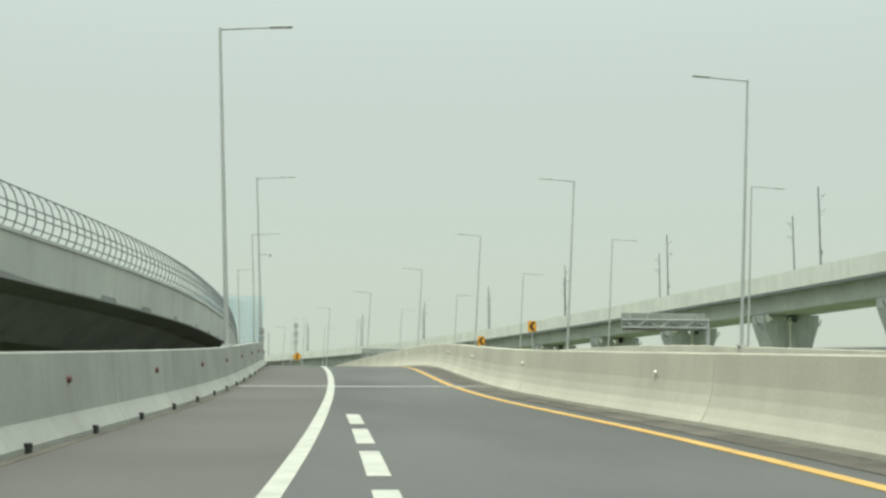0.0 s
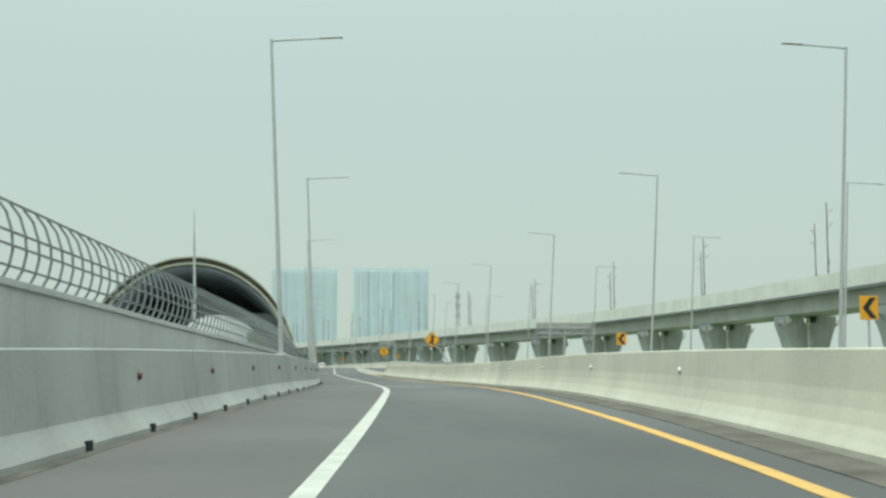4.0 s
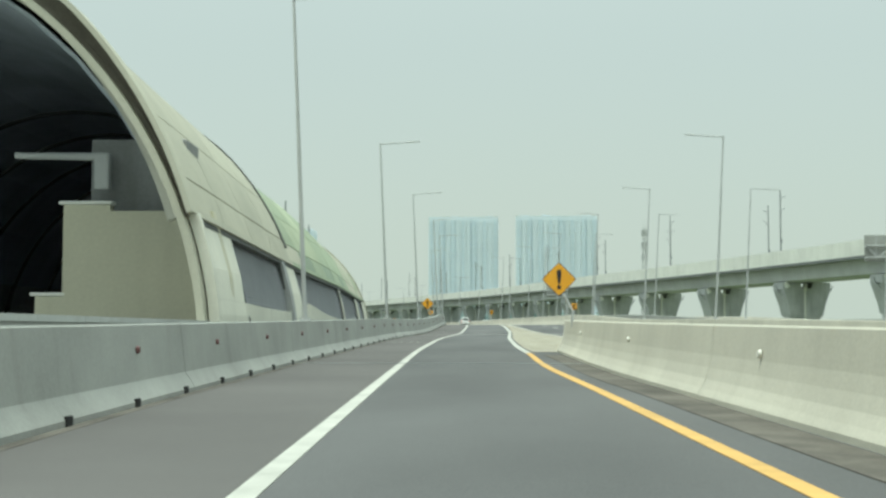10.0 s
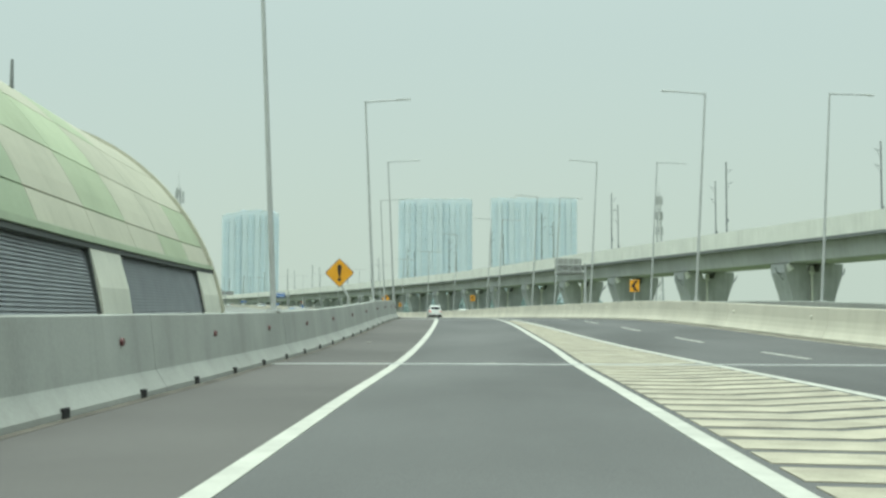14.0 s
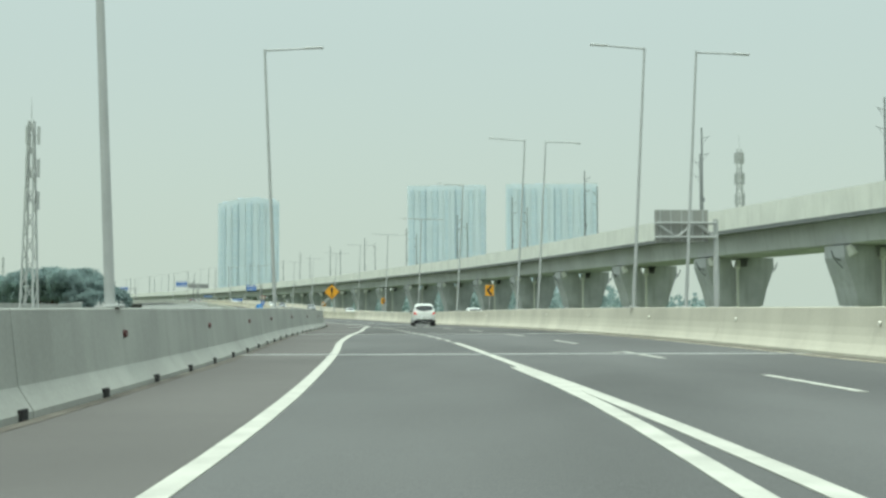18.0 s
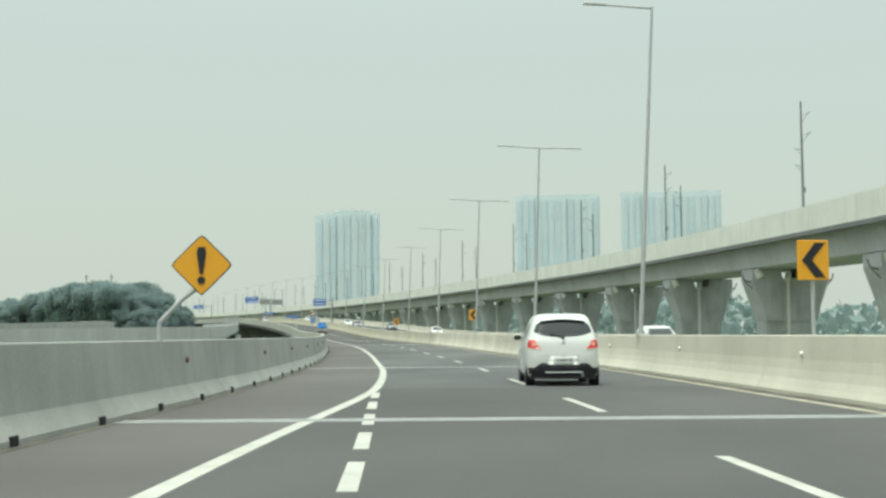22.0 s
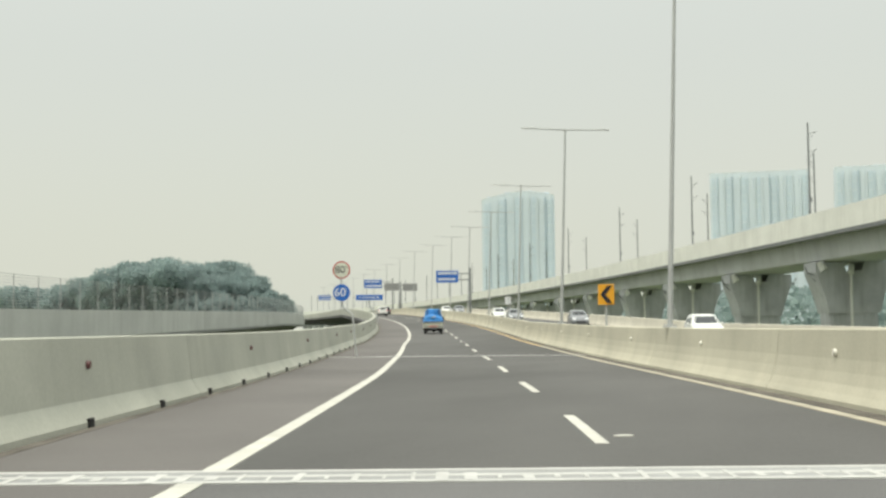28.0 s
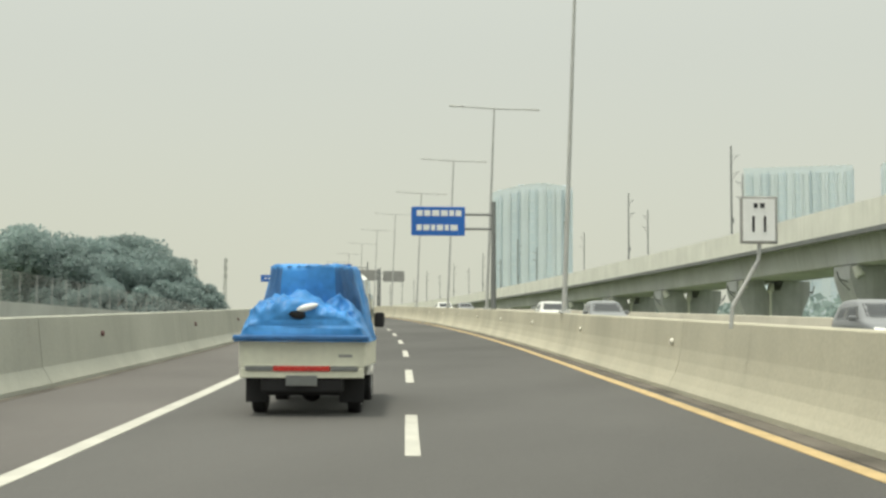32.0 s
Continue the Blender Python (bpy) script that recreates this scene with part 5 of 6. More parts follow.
# ---- far towers ----
def tower(m, w, d, h, bays, label, crown=0.0):
    """A slab tower: storey bands, recessed window strips and pilasters."""
    t = thing("apartment_tower", m, label, "tower", "apartment towers")
    b = bmesh.new()
    pts = [(-w / 2, 0), (w / 2, 0)] + [(w / 2 - w * i / 10, h - crown * (abs(2 * i / 10 - 0.8)) ** 1.6) for i in range(11)]
    extrude_shape(b, pts, d)
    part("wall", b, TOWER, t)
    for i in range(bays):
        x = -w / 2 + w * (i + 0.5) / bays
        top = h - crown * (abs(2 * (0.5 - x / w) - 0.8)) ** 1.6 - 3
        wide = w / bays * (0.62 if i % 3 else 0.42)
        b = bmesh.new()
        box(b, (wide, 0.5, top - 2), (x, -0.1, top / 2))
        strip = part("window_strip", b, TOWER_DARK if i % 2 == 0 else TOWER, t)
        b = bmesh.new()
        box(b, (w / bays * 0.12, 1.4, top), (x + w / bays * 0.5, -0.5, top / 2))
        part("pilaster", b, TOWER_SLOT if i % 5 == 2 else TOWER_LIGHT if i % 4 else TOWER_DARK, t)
        b = bmesh.new()
        box(b, (wide * 1.02, 0.56, 0.9), (x, -0.12, 0))
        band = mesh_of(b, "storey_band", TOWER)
        for k in range(int(top / 6.4)):
            ob = new("storey_band", band)
            ob.parent = strip
            ob.location = (0, 0, 4 + 6.4 * k)
    random.seed(int(w * 10))
    for i in range(4):
        b = bmesh.new()
        x = -w / 2 + w * (i + 0.5) / 4
        box(b, (w / 9, d * 0.4, 1.2 + 1.2 * random.random()), (x, d / 2, h - crown * (abs(2 * (0.5 - x / w) - 0.8)) ** 1.6))
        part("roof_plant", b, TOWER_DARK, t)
    return t


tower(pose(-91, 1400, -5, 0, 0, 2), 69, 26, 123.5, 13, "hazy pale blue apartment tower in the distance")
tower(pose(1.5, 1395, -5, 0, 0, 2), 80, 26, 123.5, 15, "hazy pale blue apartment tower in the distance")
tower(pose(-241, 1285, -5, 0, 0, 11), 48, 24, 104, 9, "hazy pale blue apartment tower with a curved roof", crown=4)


# ---- trees ----
def crown_mesh(name, r, h, count, seed):
    rnd = random.Random(seed)
    blobs = [(Vector((rnd.uniform(-0.55, 0.55) * r, rnd.uniform(-0.55, 0.55) * r, h * rnd.uniform(0.35, 0.9))), r * rnd.uniform(0.3, 0.55)) for _ in range(11)]
    vs, fs = [], []
    for _ in range(count):
        c, br = rnd.choice(blobs)
        v = Vector((rnd.gauss(0, 1), rnd.gauss(0, 1), rnd.gauss(0, 1))).normalized() * br * rnd.uniform(0.65, 1.1)
        v.z *= 0.8
        p, e = c + v, r * rnd.uniform(0.03, 0.065)
        u = Vector((rnd.gauss(0, 1), rnd.gauss(0, 1), rnd.gauss(0, 0.6))).normalized()
        w = u.cross(Vector((rnd.gauss(0, 1), rnd.gauss(0, 1), rnd.gauss(0, 1)))).normalized()
        k = len(vs)
        vs += [p - u * e, p + w * e * 0.6, p + u * e, p - w * e * 0.6]
        fs.append((k, k + 1, k + 2, k + 3))
    me = bpy.data.meshes.new(name)
    me.from_pydata([tuple(v) for v in vs], [], fs)
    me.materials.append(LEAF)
    return me


def tree(m, r, h, seed, label):
    t = thing("tree", m, label, "tree", "trees on the bank")
    b = bmesh.new()
    rod(b, (0, 0, -0.5), (0.2, 0.1, h * 0.55), 0.32, 0.16, 8)
    rnd = random.Random(seed)
    for i in range(6):
        a = i * 1.05 + rnd.random()
        z = h * (0.28 + 0.05 * i)
        rod(b, (0.1, 0.05, z), (math.cos(a) * r * 0.55, math.sin(a) * r * 0.55, z + h * 0.24), 0.12, 0.04, 6)
    part("trunk", b, BARK, t)
    c = new("crown", crown_mesh("crown", r, h, 6500, seed))
    c.parent = t
    return t


kinds = [tree(pose(0, 0, 0), 5.2, 12.5, 11, "broad dark green leafy tree on a grassy bank"), tree(pose(0, 0, 0), 4.2, 10.0, 12, "rounded dark green leafy tree on a grassy bank"), tree(pose(0, 0, 0), 3.4, 8.0, 13, "small green leafy tree on a grassy bank")]
random.seed(21)
first = [True, True, True]
# the bank on which the wood stands
bank_c = (-196.0, 668.0)
bm = bmesh.new()
bmesh.ops.create_grid(bm, x_segments=40, y_segments=24, size=1)
for v in bm.verts:
    x, y = v.co.x * 150, v.co.y * 75
    rr = min(1.0, math.hypot(v.co.x, v.co.y))
    v.co = Vector((bank_c[0] + x - 30, bank_c[1] + y + 62, -5.5 + 13.5 * math.cos(rr * math.pi / 2) ** 0.8 + noise.noise(Vector((x * 0.05, y * 0.05, 0)))))
tagged(part("bank", bm, GRASS, smooth=True), "low grassy bank beside the road", "bank", kind="structure")
for i in range(240):
    u, w = random.random() ** 1.25, random.uniform(-1, 1)
    x = -148 - 132 * u + 3 * w
    y = 702 + 42 * u + 14 * w
    hill = math.exp(-((u - 0.12) / 0.17) ** 2) if u > 0.12 else math.exp(-((u - 0.12) / 0.11) ** 2)
    k = random.choice((1, 2)) if u < 0.04 else 0 if hill > 0.5 else 0 if u > 0.2 else random.choice((0, 1)) if hill > 0.2 else random.choice((1, 2))
    z = 5.5 + 1.8 * hill
    m = pose(x, y, z, 0, 0, random.uniform(0, 360)) @ Matrix.Scale(random.uniform(0.85, 1.15) * (0.88 + 0.2 * hill), 4)
    if first[k]:
        kinds[k].matrix_world = m
        first[k] = False
    else:
        c = copy_thing(kinds[k], m)
        c.scale = m.to_scale()
# lower trees further along the bank
for i in range(60):
    x, y = random.uniform(-268, -192), random.uniform(712, 738)
    m = pose(x, y, 5.4, 0, 0, random.uniform(0, 360)) @ Matrix.Scale(random.uniform(0.72, 0.95), 4)
    c = copy_thing(kinds[0], m)
    c.scale = m.to_scale()
# far belt of trees along the horizon
vs, fs, rnd = [], [], random.Random(4)
for i in range(9000):
    x = rnd.uniform(-900, 700)
    y = 1050 + abs(x + 60) * 0.15 + rnd.uniform(0, 120) if not -140 < x < 60 else 1350 + rnd.uniform(0, 30)
    top = 7 + 5 * noise.noise(Vector((x * 0.012, 3, 0))) + 3 * noise.noise(Vector((x * 0.06, 9, 0)))
    p, e = Vector((x, y, -5 + rnd.random() * top)), rnd.uniform(1.2, 2.6)
    u = Vector((rnd.gauss(0, 1), rnd.gauss(0, 0.5), rnd.gauss(0, 1))).normalized()
    w = u.cross(Vector((rnd.gauss(0, 1), rnd.gauss(0, 1), rnd.gauss(0, 1)))).normalized()
    k = len(vs)
    vs += [p - u * e, p + w * e, p + u * e, p - w * e]
    fs.append((k, k + 1, k + 2, k + 3))
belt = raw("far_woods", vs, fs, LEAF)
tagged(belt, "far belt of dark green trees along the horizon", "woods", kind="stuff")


# low trees behind the railway, where the road bends
vs, fs, rnd = [], [], random.Random(9)
for i in range(27000):
    d = rnd.uniform(540, RD[-1] - 60)
    m = rail_pose(d)
    lump = noise.noise(Vector((d * 0.045, 2, 0)))
    top = (12.0 + 5.5 * min(1.0, max(0.0, (d - 560) / 80))) + 3.5 * lump + 1.5 * noise.noise(Vector((d * 0.2, 5, 0)))
    p = m @ Vector((rnd.uniform(16, 30), 0, 0))
    p.z = -5 + rnd.random() ** 0.7 * top
    e = rnd.uniform(0.45, 1.1)
    u = Vector((rnd.gauss(0, 1), rnd.gauss(0, 1), rnd.gauss(0, 1))).normalized()
    w = u.cross(Vector((rnd.gauss(0, 1), rnd.gauss(0, 1), rnd.gauss(0, 1)))).normalized()
    k = len(vs)
    vs += [p - u * e, p + w * e * 0.7, p + u * e, p - w * e * 0.7]
    fs.append((k, k + 1, k + 2, k + 3))
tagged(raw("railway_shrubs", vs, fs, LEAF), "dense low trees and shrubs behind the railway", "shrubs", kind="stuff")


# ---- vehicles ----
def ring_loft(bm, rings):
    rows_ = [[bm.verts.new(p) for p in r] for r in rings]
    n = len(rows_[0])
    for a, b in zip(rows_[:-1], rows_[1:]):
        for j in range(n):
            bm.faces.new((a[j], a[(j + 1) % n], b[(j + 1) % n], b[j]))
    bm.faces.new(rows_[0][::-1])
    bm.faces.new(rows_[-1])


def wheel(parent, x, y, r, w, side):
    b = bmesh.new()
    prof = [(-w / 2, r * 0.62), (-w / 2, r * 0.93), (-w * 0.36, r), (w * 0.36, r), (w / 2, r * 0.93), (w / 2, r * 0.62)]
    rows_ = []
    for i in range(25):
        a = 2 * math.pi * i / 24
        rows_.append([b.verts.new((x + q, y + math.cos(a) * rr, r + math.sin(a) * rr)) for q, rr in prof])
    for p, q in zip(rows_[:-1], rows_[1:]):
        for j in range(len(prof) - 1):
            b.faces.new((p[j], p[j + 1], q[j + 1], q[j]))
    wh = part("wheel", b, BLACK, parent, smooth=False)
    b = bmesh.new()
    rod(b, (x - w * 0.3, y, r), (x + w * 0.3, y, r), r * 0.63, r * 0.63, 20)
    part("brake_disc", b, STEEL_DARK, wh)
    b = bmesh.new()
    xo = x + side * (w * 0.42)
    for i in range(5):
        a = 2 * math.pi * i / 5 + 0.3
        box(b, (0.03, r * 0.17, r * 0.6), (xo, y + math.sin(a) * r * 0.32, r + math.cos(a) * r * 0.32), Matrix.Rotation(-a, 3, "X"), bevel=0.008)
    rod(b, (xo - 0.02, y, r), (xo + 0.02, y, r), r * 0.16, r * 0.16, 12)
    rod(b, (xo - side * 0.03, y, r), (xo - side * 0.02, y, r), r * 0.64, r * 0.64, 24)
    part("rim", b, RIM, wh)


def hatchback(name, paint, label, group=""):
    """A small five-door hatchback out of stacked outlines: its rear at y = 0, facing +y."""
    car = thing(name, Matrix(), label, "car", group)
    levels = [0.19, 0.24, 0.32, 0.45, 0.60, 0.75, 0.88, 0.97, 1.04, 1.2, 1.36, 1.46, 1.535, 1.575, 1.59]
    wide = [0.80, 0.83, 0.845, 0.85, 0.85, 0.85, 0.842, 0.825, 0.80, 0.745, 0.685, 0.645, 0.585, 0.47, 0.2]
    rear = [0.06, 0.03, 0.01, 0.0, -0.01, 0.005, 0.02, 0.04, 0.07, 0.165, 0.275, 0.35, 0.47, 0.72, 1.0]
    front = [3.66, 3.74, 3.79, 3.8, 3.76, 3.66, 3.42, 3.02, 2.78, 2.52, 2.26, 2.08, 1.86, 1.6, 1.3]
    N = 7.0
    size = lambda z: (float(np.interp(z, levels, wide)), float(np.interp(z, levels, rear)), float(np.interp(z, levels, front)))

    def back(x, z, lift=0.0):
        """A place on the rear, lifted off it."""
        w, r, f = size(z)
        return Vector((x, (r + f) / 2 - (f - r) / 2 * max(0.0, 1 - min(1, abs(x) / w) ** N) ** (1 / N) - lift, z))

    def nose(x, z, lift=0.0):
        w, r, f = size(z)
        return Vector((x, (r + f) / 2 + (f - r) / 2 * max(0.0, 1 - min(1, abs(x) / w) ** N) ** (1 / N) + lift, z))

    def flank(y, z, k, lift=0.0):
        w, r, f = size(z)
        u = min(1, abs((y - (r + f) / 2) / ((f - r) / 2)))
        return Vector((k * (w * max(0.0, 1 - u ** N) ** (1 / N) + lift), y, z))

    def patch(pname, where, material, parent, nu=12, nv=5, tag="", lift=0.012, depth=0.03):
        """A thin shaped plate: where(u, v, lift) gives its places for u and v from 0 to 1."""
        vs_, fs_ = [], []
        for off in (lift, lift - depth):
            vs_ += [where(i / nu, j / nv, off) for j in range(nv + 1) for i in range(nu + 1)]
        q, k = (nu + 1) * (nv + 1), nu + 1
        for j in range(nv):
            for i in range(nu):
                p = j * k + i
                fs_ += [(p, p + 1, p + k + 1, p + k), (q + p, q + p + k, q + p + k + 1, q + p + 1)]
        for i in range(nu):
            for p in (i, nv * k + i):
                fs_.append((p, p + 1, q + p + 1, q + p))
        for j in range(nv):
            for p in (j * k, j * k + nu):
                fs_.append((p, p + k, q + p + k, q + p))
        ob = raw(pname, vs_, fs_, material, parent, True)
        return tagged(ob, tag)

    # body
    b = bmesh.new()
    fine = np.interp(np.arange(0, 14.01, 0.5), range(15), levels)
    rings = []
    for z in fine:
        w, r, f = size(z)
        ring = []
        for i in range(56):
            a = 2 * math.pi * i / 56
            c, q = math.cos(a), math.sin(a)
            ring.append((w * math.copysign(abs(c) ** (2 / N), c), (r + f) / 2 + (f - r) / 2 * math.copysign(abs(q) ** (2 / N), q), z))
        rings.append(ring)
    ring_loft(b, rings)
    part("body", b, paint, car, smooth=True)
    # rear window: wide, with drawn-out lower corners
    def window(u, v, lift):
        t = 2 * u - 1
        lo, hi = 1.075 + 0.10 * abs(t) ** 3, 1.455 - 0.03 * t * t - 0.11 * abs(t) ** 6
        z = lo + (hi - lo) * v
        return back(t * (0.66 - 0.05 * v), z, lift)
    patch("rear_window", window, TINT, car, 26, 8, "dark tinted rear window")
    patch("spoiler", lambda u, v, lift: back((2 * u - 1) * (0.52 - 0.04 * v), 1.452 + 0.075 * v - 0.045 * (2 * u - 1) ** 2, lift + 0.07 * (1 - v)), paint, car, 16, 3, "", 0.02, 0.04)
    patch("window_shade", lambda u, v, lift: back((2 * u - 1) * 0.50, 1.415 + 0.035 * v - 0.04 * (2 * u - 1) ** 2, lift), BLACK, car, 14, 2, "black band under the spoiler", 0.02)
    patch("tailgate_seam", lambda u, v, lift: back((2 * u - 1) * 0.62, 0.69 - 0.03 * (1 - (2 * u - 1) ** 2) + 0.011 * v, lift), SIGN_BACK, car, 16, 1, "", 0.003)
    for k in (-1, 1):
        def lamp(u, v, lift, m=0.0):
            inner = 0.50 + 0.12 * min(1, v * 1.7)
            outer = 0.955 * size(0.8 + 0.2 * v)[0]
            x = inner + m + (outer - inner - 2 * m) * u
            return back(k * x, 0.80 + m * 0.6 + (0.185 - m * 1.2) * v + 0.025 * u, lift)
        tl = patch("tail_lamp", lamp, LAMP_RED, car, 10, 4, "red tail lamp", 0.014)
        patch("lens", lambda u, v, lift: back(k * (0.625 + 0.09 * u), 0.875 + 0.075 * v, lift), LAMP_GLOW, tl, 4, 3, "pale lit lens", 0.02)
        patch("rear_side_window", lambda u, v, lift: flank(0.60 + 0.16 * v + (0.64 - 0.16 * v) * u, 1.03 + 0.33 * v, k, lift), TINT, car, 6, 4, "", 0.006)
        patch("front_side_window", lambda u, v, lift: flank(1.30 + (1.12 - 0.40 * v) * u, 1.02 + 0.36 * v, k, lift), TINT, car, 6, 4, "", 0.006)
        patch("door_seam", lambda u, v, lift: flank(1.26 + 0.012 * u, 0.34 + 0.66 * v, k, lift), SIGN_BACK, car, 1, 6, "", 0.003)
        b = bmesh.new()
        box(b, (0.20, 0.13, 0.14), (k * 0.92, 2.3, 1.05), bevel=0.045)
        rod(b, (k * 0.78, 2.36, 1.0), (k * 0.88, 2.32, 1.02), 0.03, 0.025, 8)
        mir = part("mirror", b, paint, car)
        b = bmesh.new()
        box(b, (0.165, 0.012, 0.105), (k * 0.92, 2.233, 1.05), bevel=0.03)
        part("mirror_glass", b, BLACK, mir)
        b = bmesh.new()
        box(b, (0.02, 0.17, 0.03), (k * 0.852, 1.42, 0.86), bevel=0.008)
        part("door_handle", b, paint, car)
        for y in (0.68, 3.03):
            wheel(car, k * 0.715, y, 0.285, 0.17, k)
            b = bmesh.new()
            edge = flank(y, 0.33, 1).x - 0.004
            rod(b, (k * 0.66, y, 0.29), (k * edge, y, 0.29), 0.32, 0.32, 28)
            part("wheel_arch", b, BLACK, car)
    # black lower bumper with raised corners, its bar and the exhaust
    def skirt(u, v, lift):
        t = abs(2 * u - 1)
        top = float(np.interp(t, [0, 0.40, 0.46, 0.62, 0.70, 0.80, 1.0], [0.455, 0.455, 0.50, 0.50, 0.46, 0.40, 0.40]))
        z = 0.15 + (top - 0.15) * v
        return back((2 * u - 1) * 0.975 * size(z)[0], z, lift)
    bumper = patch("rear_bumper", skirt, BLACK, car, 40, 4, "black lower rear bumper", 0.016)
    patch("bumper_bar", lambda u, v, lift: back((2 * u - 1) * 0.42, 0.29 + 0.02 * v, lift), GALV, bumper, 8, 1, "", 0.03, 0.02)
    b = bmesh.new()
    rod(b, (0.42, 0.0, 0.24), (0.42, 0.3, 0.24), 0.035, 0.035, 10)
    part("exhaust", b, STEEL_DARK, car)
    patch("plate_recess", lambda u, v, lift: back((2 * u - 1) * (0.36 - 0.06 * v), 0.475 + 0.165 * v, lift), paint, car, 6, 2, "", 0.010)
    b = bmesh.new()
    box(b, (0.44, 0.012, 0.13), (0, -0.026, 0.555), bevel=0.004)
    pl = part("number_plate", b, PLATE, car)
    for i in range(3):
        b = bmesh.new()
        box(b, ((0.05, 0.17, 0.08)[i], 0.004, 0.055), ((-0.15, -0.01, 0.145)[i], -0.034, 0.56))
        part("plate_bar", b, SIGN_BACK, pl)
    b = bmesh.new()
    rod(b, back(0, 1.06, 0.02), back(-0.30, 1.13, 0.02), 0.022, 0.010, 6)
    rod(b, back(0, 1.03, 0.03), back(0, 1.08, 0.02), 0.03, 0.025, 8)
    part("wiper", b, BLACK, car)
    b = bmesh.new()
    box(b, (0.10, 0.012, 0.018), (0, -0.012, 0.655), bevel=0.004)
    part("latch", b, SIGN_BACK, car)
    b = bmesh.new()
    box(b, (0.075, 0.01, 0.05), back(0, 0.93, 0.006), bevel=0.004)
    part("badge", b, GALV, car)
    b = bmesh.new()
    rod(b, (0, 0.75, 1.56), (0, 0.6, 1.67), 0.014, 0.006, 6)
    part("antenna", b, BLACK, car)
    patch("windscreen", lambda u, v, lift: nose((2 * u - 1) * (0.66 - 0.10 * v), 1.07 + 0.39 * v, lift), TINT, car, 10, 5, "", 0.008)
    for k in (-1, 1):
        patch("headlight", lambda u, v, lift: nose(k * (0.42 + 0.34 * u), 0.66 + 0.11 * v + 0.04 * u, lift), SIGN_WHITE, car, 6, 2)
    patch("grille", lambda u, v, lift: nose((2 * u - 1) * 0.45, 0.36 + 0.16 * v, lift), BLACK, car, 6, 2)
    return car


white_car = hatchback("white_hatchback", CAR_WHITE, "white five-door hatchback with red tail lamps on the road")
white_car.matrix_world = pose_at(398.6, 2.74, 0.006, -1.0) @ Matrix.Diagonal((1.05, 1.05, 1.09, 1))
other_grey = hatchback("grey_hatchback", CAR_GREY, "grey hatchback on the opposite carriageway", "far cars")
place(other_grey, [pose_at(s, OTHER(s) + o, 0.006, 180) for s, o in ((620, 4.2), (598, 7.6), (700, 7.6))])
other_white = hatchback("white_small_car", CAR_WHITE, "white small car on the opposite carriageway", "far cars")
place(other_white, [pose_at(s, OTHER(s) + o, 0.006, 180) for s, o in ((428, 4.0), (549, 7.6), (636, 4.4), (690, 4.0))])
ahead = hatchback("dark_hatchback", CAR_DARK, "dark hatchback far ahead on the road", "far cars")
ahead.matrix_world = pose_at(722, MAIN(722) + 5.4, 0.006)
ahead_w = copy_thing(other_white, pose_at(690, MAIN(690) + 1.9, 0.006))
tagged(ahead_w, "white small car far ahead on the road")


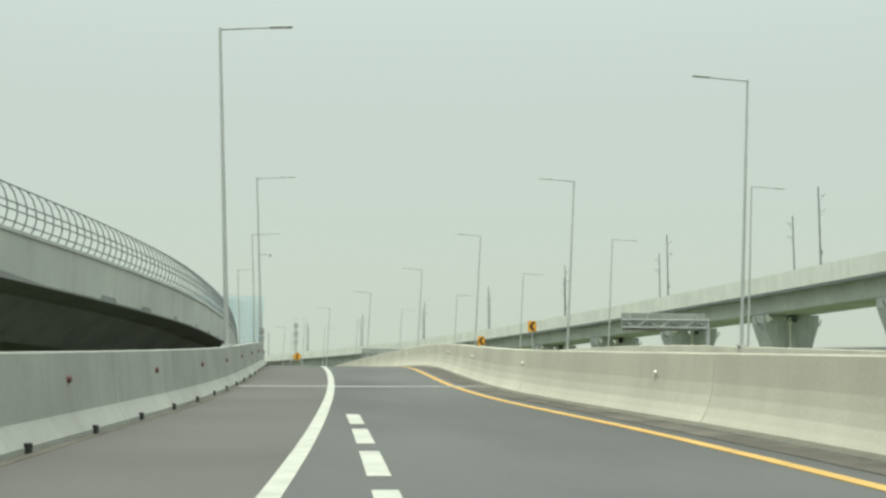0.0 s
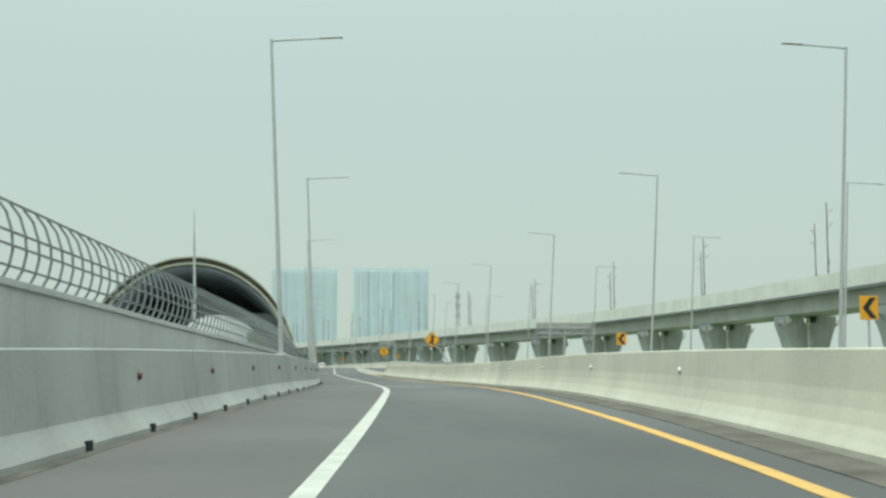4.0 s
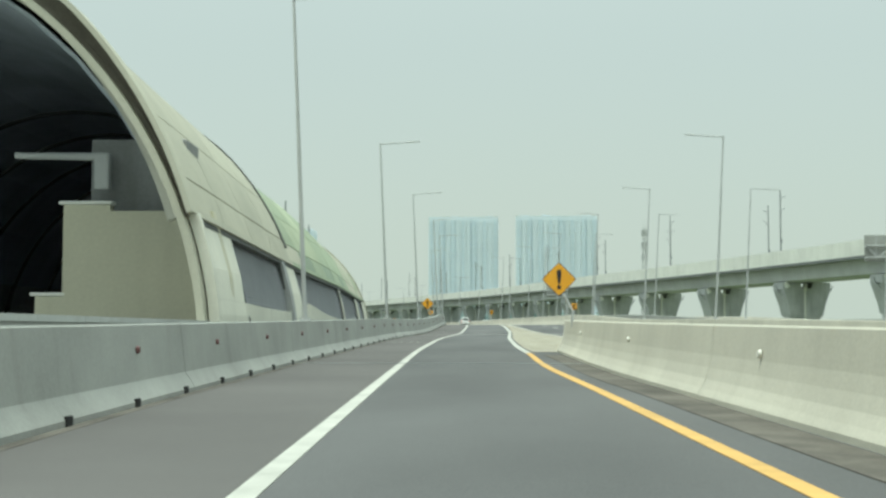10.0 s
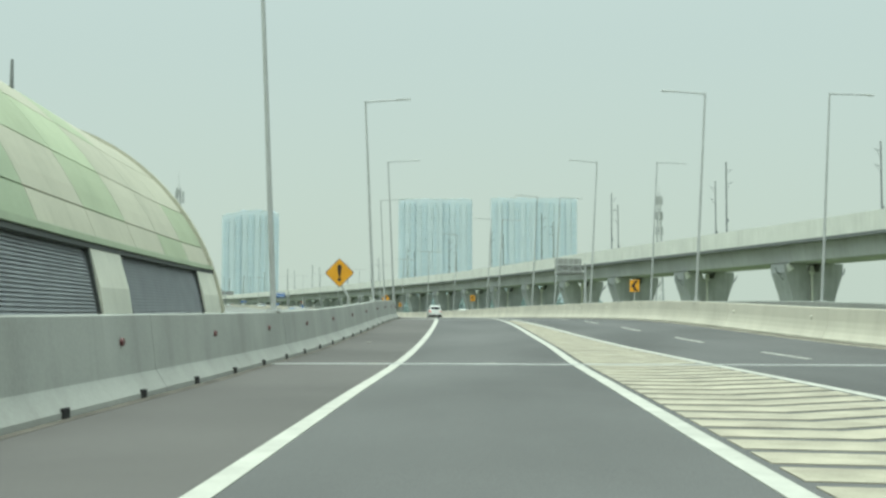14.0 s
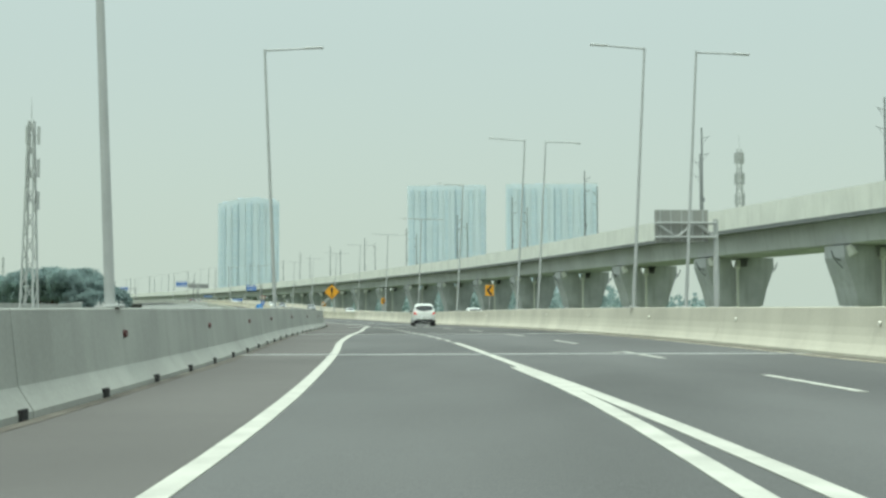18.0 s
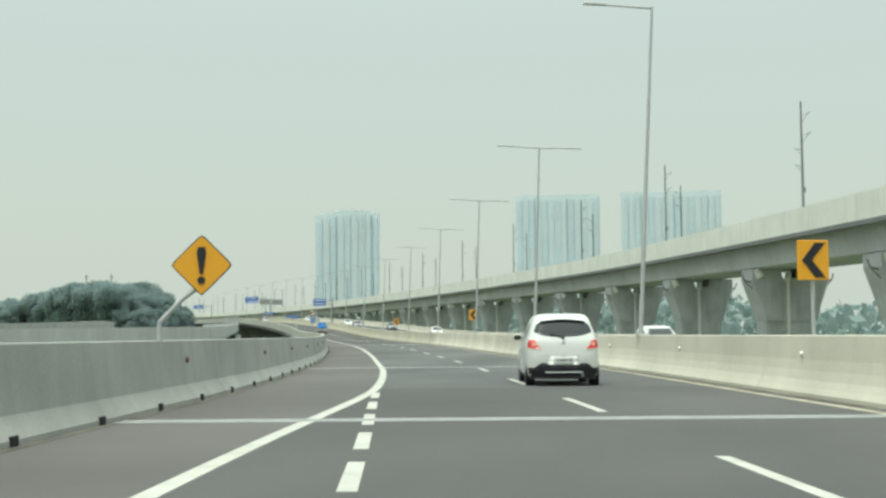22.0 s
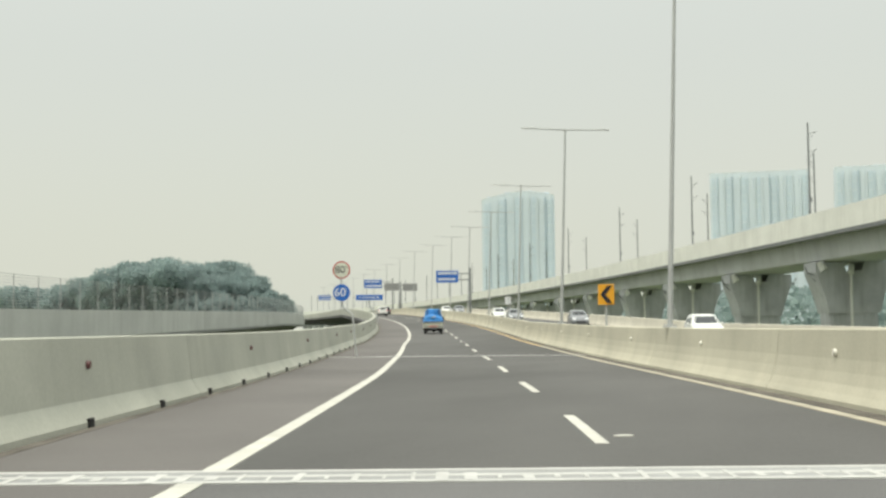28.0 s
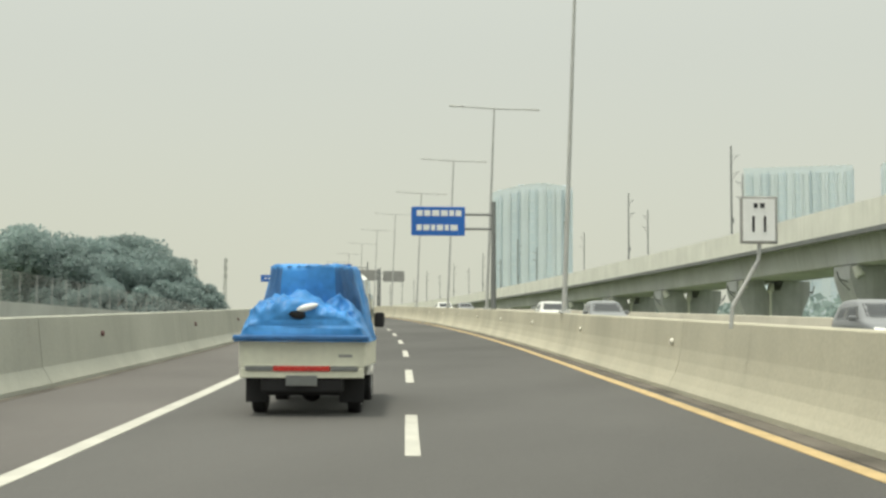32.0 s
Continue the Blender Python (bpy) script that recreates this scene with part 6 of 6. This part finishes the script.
def pickup():
    """A small open lorry with a tarpaulin-covered load: its rear at y = 0."""
    t = thing("pickup_truck", Matrix(), "small white pickup truck with a load under blue tarpaulin", "truck")
    b = bmesh.new()
    box(b, (0.09, 3.7, 0.14), (-0.38, 1.9, 0.50), bevel=0.01)
    box(b, (0.09, 3.7, 0.14), (0.38, 1.9, 0.50), bevel=0.01)
    for y in (0.1, 1.0, 2.0):
        box(b, (0.8, 0.1, 0.1), (0, y, 0.52))
    part("chassis", b, BLACK, t)
    b = bmesh.new()
    rod(b, (-0.62, 0.75, 0.3), (0.62, 0.75, 0.3), 0.06, 0.06, 10)
    bmesh.ops.create_uvsphere(b, u_segments=12, v_segments=8, radius=0.15, matrix=Matrix.Translation((0.05, 0.75, 0.3)))
    box(b, (0.5, 0.25, 0.22), (0.0, 0.16, 0.42), bevel=0.03)
    part("axle", b, BLACK, t)
    for k in (-1, 1):
        for y in (0.75, 3.0):
            wheel(t, k * 0.66, y, 0.29, 0.18, k)
        b = bmesh.new()
        box(b, (0.33, 0.02, 0.40), (k * 0.64, 0.36, 0.36), bevel=0.005)
        part("mud_flap", b, BLACK, t)
        b = bmesh.new()
        box(b, (0.36, 0.05, 0.06), (k * 0.57, -0.03, 0.60), bevel=0.012)
        part("tail_lamp", b, STEEL_DARK, t, "dark strip tail lamp")
        b = bmesh.new()
        box(b, (0.04, 2.25, 0.37), (k * 0.83, 1.15, 0.81), bevel=0.012)
        part("side_gate", b, TRUCK_CREAM, t)
        b = bmesh.new()
        box(b, (0.16, 0.1, 0.22), (k * 0.87, 2.85, 1.25), bevel=0.03)
        part("mirror", b, BLACK, t)
    b = bmesh.new()
    box(b, (1.64, 2.25, 0.06), (0, 1.15, 0.645), bevel=0.01)
    part("bed_floor", b, TRUCK_CREAM, t)
    b = bmesh.new()
    box(b, (1.68, 0.045, 0.375), (0, 0.0, 0.80), bevel=0.012)
    gate = part("tailgate", b, TRUCK_CREAM, t)
    b = bmesh.new()
    box(b, (1.5, 0.02, 0.02), (0, -0.03, 0.97), bevel=0.006)
    box(b, (1.5, 0.02, 0.02), (0, -0.03, 0.64), bevel=0.006)
    part("gate_rib", b, TRUCK_CREAM, gate)
    b = bmesh.new()
    box(b, (0.18, 0.006, 0.035), (0.58, -0.026, 0.76))
    part("gate_marks", b, SIGN_BACK, gate)
    b = bmesh.new()
    box(b, (0.76, 0.03, 0.07), (0, -0.04, 0.60), bevel=0.01)
    part("red_bar", b, LAMP_RED, t, "red reflector bar")
    b = bmesh.new()
    box(b, (0.42, 0.015, 0.13), (0, -0.035, 0.45), bevel=0.004)
    part("number_plate", b, STEEL_DARK, t)
    b = bmesh.new()
    box(b, (1.66, 0.05, 0.125), (0, 0.0, 0.545), bevel=0.012)
    part("rear_sill", b, TRUCK_CREAM, t)
    # cab
    b = bmesh.new()
    st = [(2.3, 0.74, 1.86), (2.42, 0.78, 1.9), (3.0, 0.78, 1.88), (3.4, 0.77, 1.7), (3.75, 0.76, 1.12), (3.95, 0.72, 0.9)]
    ring_loft(b, [[(w * 0.97, y, 0.45), (w, y, 0.6), (w, y, min(h, 1.15) - 0.05), (w * 0.9, y, h - 0.06), (w * 0.8, y, h), (-w * 0.8, y, h), (-w * 0.9, y, h - 0.06), (-w, y, min(h, 1.15) - 0.05), (-w, y, 0.6), (-w * 0.97, y, 0.45)] for y, w, h in st])
    cabp = part("cab", b, CAR_WHITE, t)
    for k in (-1, 1):
        b = bmesh.new()
        box(b, (0.01, 0.8, 0.42), (k * 0.745, 2.95, 1.42), Matrix.Rotation(k * -0.1, 3, "Y"), bevel=0.003)
        part("side_window", b, TINT, cabp)
    # tarpaulin over the load: a low bulging part, and a taller one before it
    def heap(y0, y1, z0, z1, w0, w1, seed, sq, crumple):
        bb = bmesh.new()
        nx, ny = 56, 40
        g = []
        for j in range(ny + 1):
            row = []
            v = j / ny
            for i in range(nx + 1):
                u = -1 + 2 * i / nx
                a = u * math.pi / 2
                edge = min(1.0, abs(math.sin(a)))
                prof = max(0.0, math.cos(a)) ** sq
                end = max(0.0, math.sin(math.pi * min(1, max(0.0, v * 0.93 + 0.04)))) ** 0.3
                z = z0 + (z1 - z0) * prof * end
                x = (w0 + (w1 - w0) * prof) * (math.sin(a) / max(edge, 0.001)) * edge ** 0.6
                y = y0 + (y1 - y0) * v
                n1 = noise.noise(Vector((x * 1.7, y * 1.7 + seed, z * 1.7)))
                n2 = noise.noise(Vector((x * 9, y * 5 + seed, z * 5)))
                n3 = 0.7 * abs(noise.noise(Vector((x * 3.1 + 2.2 * z + 3, y * 2.4 + seed, z * 3.6 + 7)))) ** 0.6 + 0.35 * abs(noise.noise(Vector((x * 5.5 - 3 * z, y * 4 + seed, z * 5.5)))) ** 0.7
                d = crumple * (0.08 * n1 + 0.022 * n2 - 0.10 * n3 + 0.04) * (0.4 + prof)
                row.append(bb.verts.new((x * (1 + d * 0.6), y - d * 0.9, z + d * (0.3 + 0.7 * prof))))
            g.append(row)
        for j in range(ny):
            for i in range(nx):
                bb.faces.new((g[j][i], g[j][i + 1], g[j + 1][i + 1], g[j + 1][i]))
        bb.faces.new([g[0][i] for i in range(nx + 1)][::-1])
        bb.faces.new([g[ny][i] for i in range(nx + 1)])
        return bb
    low = part("load_tarpaulin", heap(-0.12, 1.0, 0.94, 1.52, 0.90, 0.62, 3.0, 0.5, 1.45), TARP, t, "crumpled blue tarpaulin", smooth=True)

    def cover():
        """The taut upper sheet: a flat front panel between two slanting ones, and a flat top."""
        bb = bmesh.new()
        nx, ny, g = 60, 44, []
        ys, tops, feet = [0.60, 0.66, 1.02, 1.5, 2.29], [0.36, 0.395, 0.57, 0.61, 0.60], [0.42, 0.46, 0.83, 0.87, 0.85]
        for j in range(ny + 1):
            y = 0.60 + 1.69 * (j / ny) ** 1.6
            w1, w0 = float(np.interp(y, ys, tops)), float(np.interp(y, ys, feet))
            z1 = float(np.interp(y, [0.60, 0.68, 2.29], [1.92, 1.95, 1.95]))
            side = math.hypot(w0 - w1, z1 - 0.95)
            row = []
            for i in range(nx + 1):
                q = (side * 2 + w1 * 2) * i / nx
                at_q = [0, side, side + 2 * w1, 2 * side + 2 * w1]
                x, z = float(np.interp(q, at_q, [-w0, -w1, w1, w0])), float(np.interp(q, at_q, [0.95, z1, z1, 0.95]))
                fold = abs(noise.noise(Vector((x * 7 + 1, y * 5, z * 1.6 + 4)))) ** 0.6
                d = 0.035 * noise.noise(Vector((x * 2.2, y * 2.2, z * 2.2 + 9))) - 0.05 * fold + 0.02
                row.append(bb.verts.new((x * (1 + d), y - d, z + 0.5 * d)))
            g.append(row)
        for j in range(ny):
            for i in range(nx):
                f = bb.faces.new((g[j][i], g[j][i + 1], g[j + 1][i + 1], g[j + 1][i]))
                mid = f.calc_center_median()
                # slanting faces beside the front panel take the darker blue
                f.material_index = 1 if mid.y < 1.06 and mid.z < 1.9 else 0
        bb.faces.new(g[0][::-1])
        bb.faces.new(g[ny])
        return bb
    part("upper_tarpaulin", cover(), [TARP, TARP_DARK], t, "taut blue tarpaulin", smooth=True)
    b = bmesh.new()
    for k in (-1, 1):
        rod(b, (k * 0.85, -0.05, 0.99), (k * 0.85, 2.2, 1.0), 0.02, 0.02, 6)
    rod(b, (-0.90, -0.16, 0.985), (0.90, -0.16, 0.985), 0.035, 0.035, 6)
    part("rope", b, TARP_DARK, low)
    b = bmesh.new()
    bmesh.ops.create_uvsphere(b, u_segments=12, v_segments=8, radius=0.1, matrix=pose(-0.06, -0.14, 1.29, 0, 12, 0) @ Matrix.Diagonal((1.2, 0.5, 0.75, 1)))
    part("torn_gap", b, BLACK, low, "dark torn gap")
    b = bmesh.new()
    bmesh.ops.create_uvsphere(b, u_segments=12, v_segments=8, radius=0.1, matrix=pose(0.06, -0.15, 1.36, 0, -14, 0) @ Matrix.Diagonal((1.7, 0.5, 0.45, 1)))
    part("loose_cloth", b, SIGN_WHITE, low, "pale loose cloth")
    b = bmesh.new()
    box(b, (1.1, 0.18, 0.2), (0, 0.1, 0.40), bevel=0.03)
    rod(b, (-0.5, 0.3, 0.34), (0.5, 0.3, 0.34), 0.09, 0.09, 10)
    part("underbody", b, BLACK, t, "dark underbody")
    return t


truck = pickup()
truck.matrix_world = pose_at(578.6, EDGE(578.6) + 1.87, 0.006, 0) @ Matrix.Diagonal((0.94, 1, 1, 1))
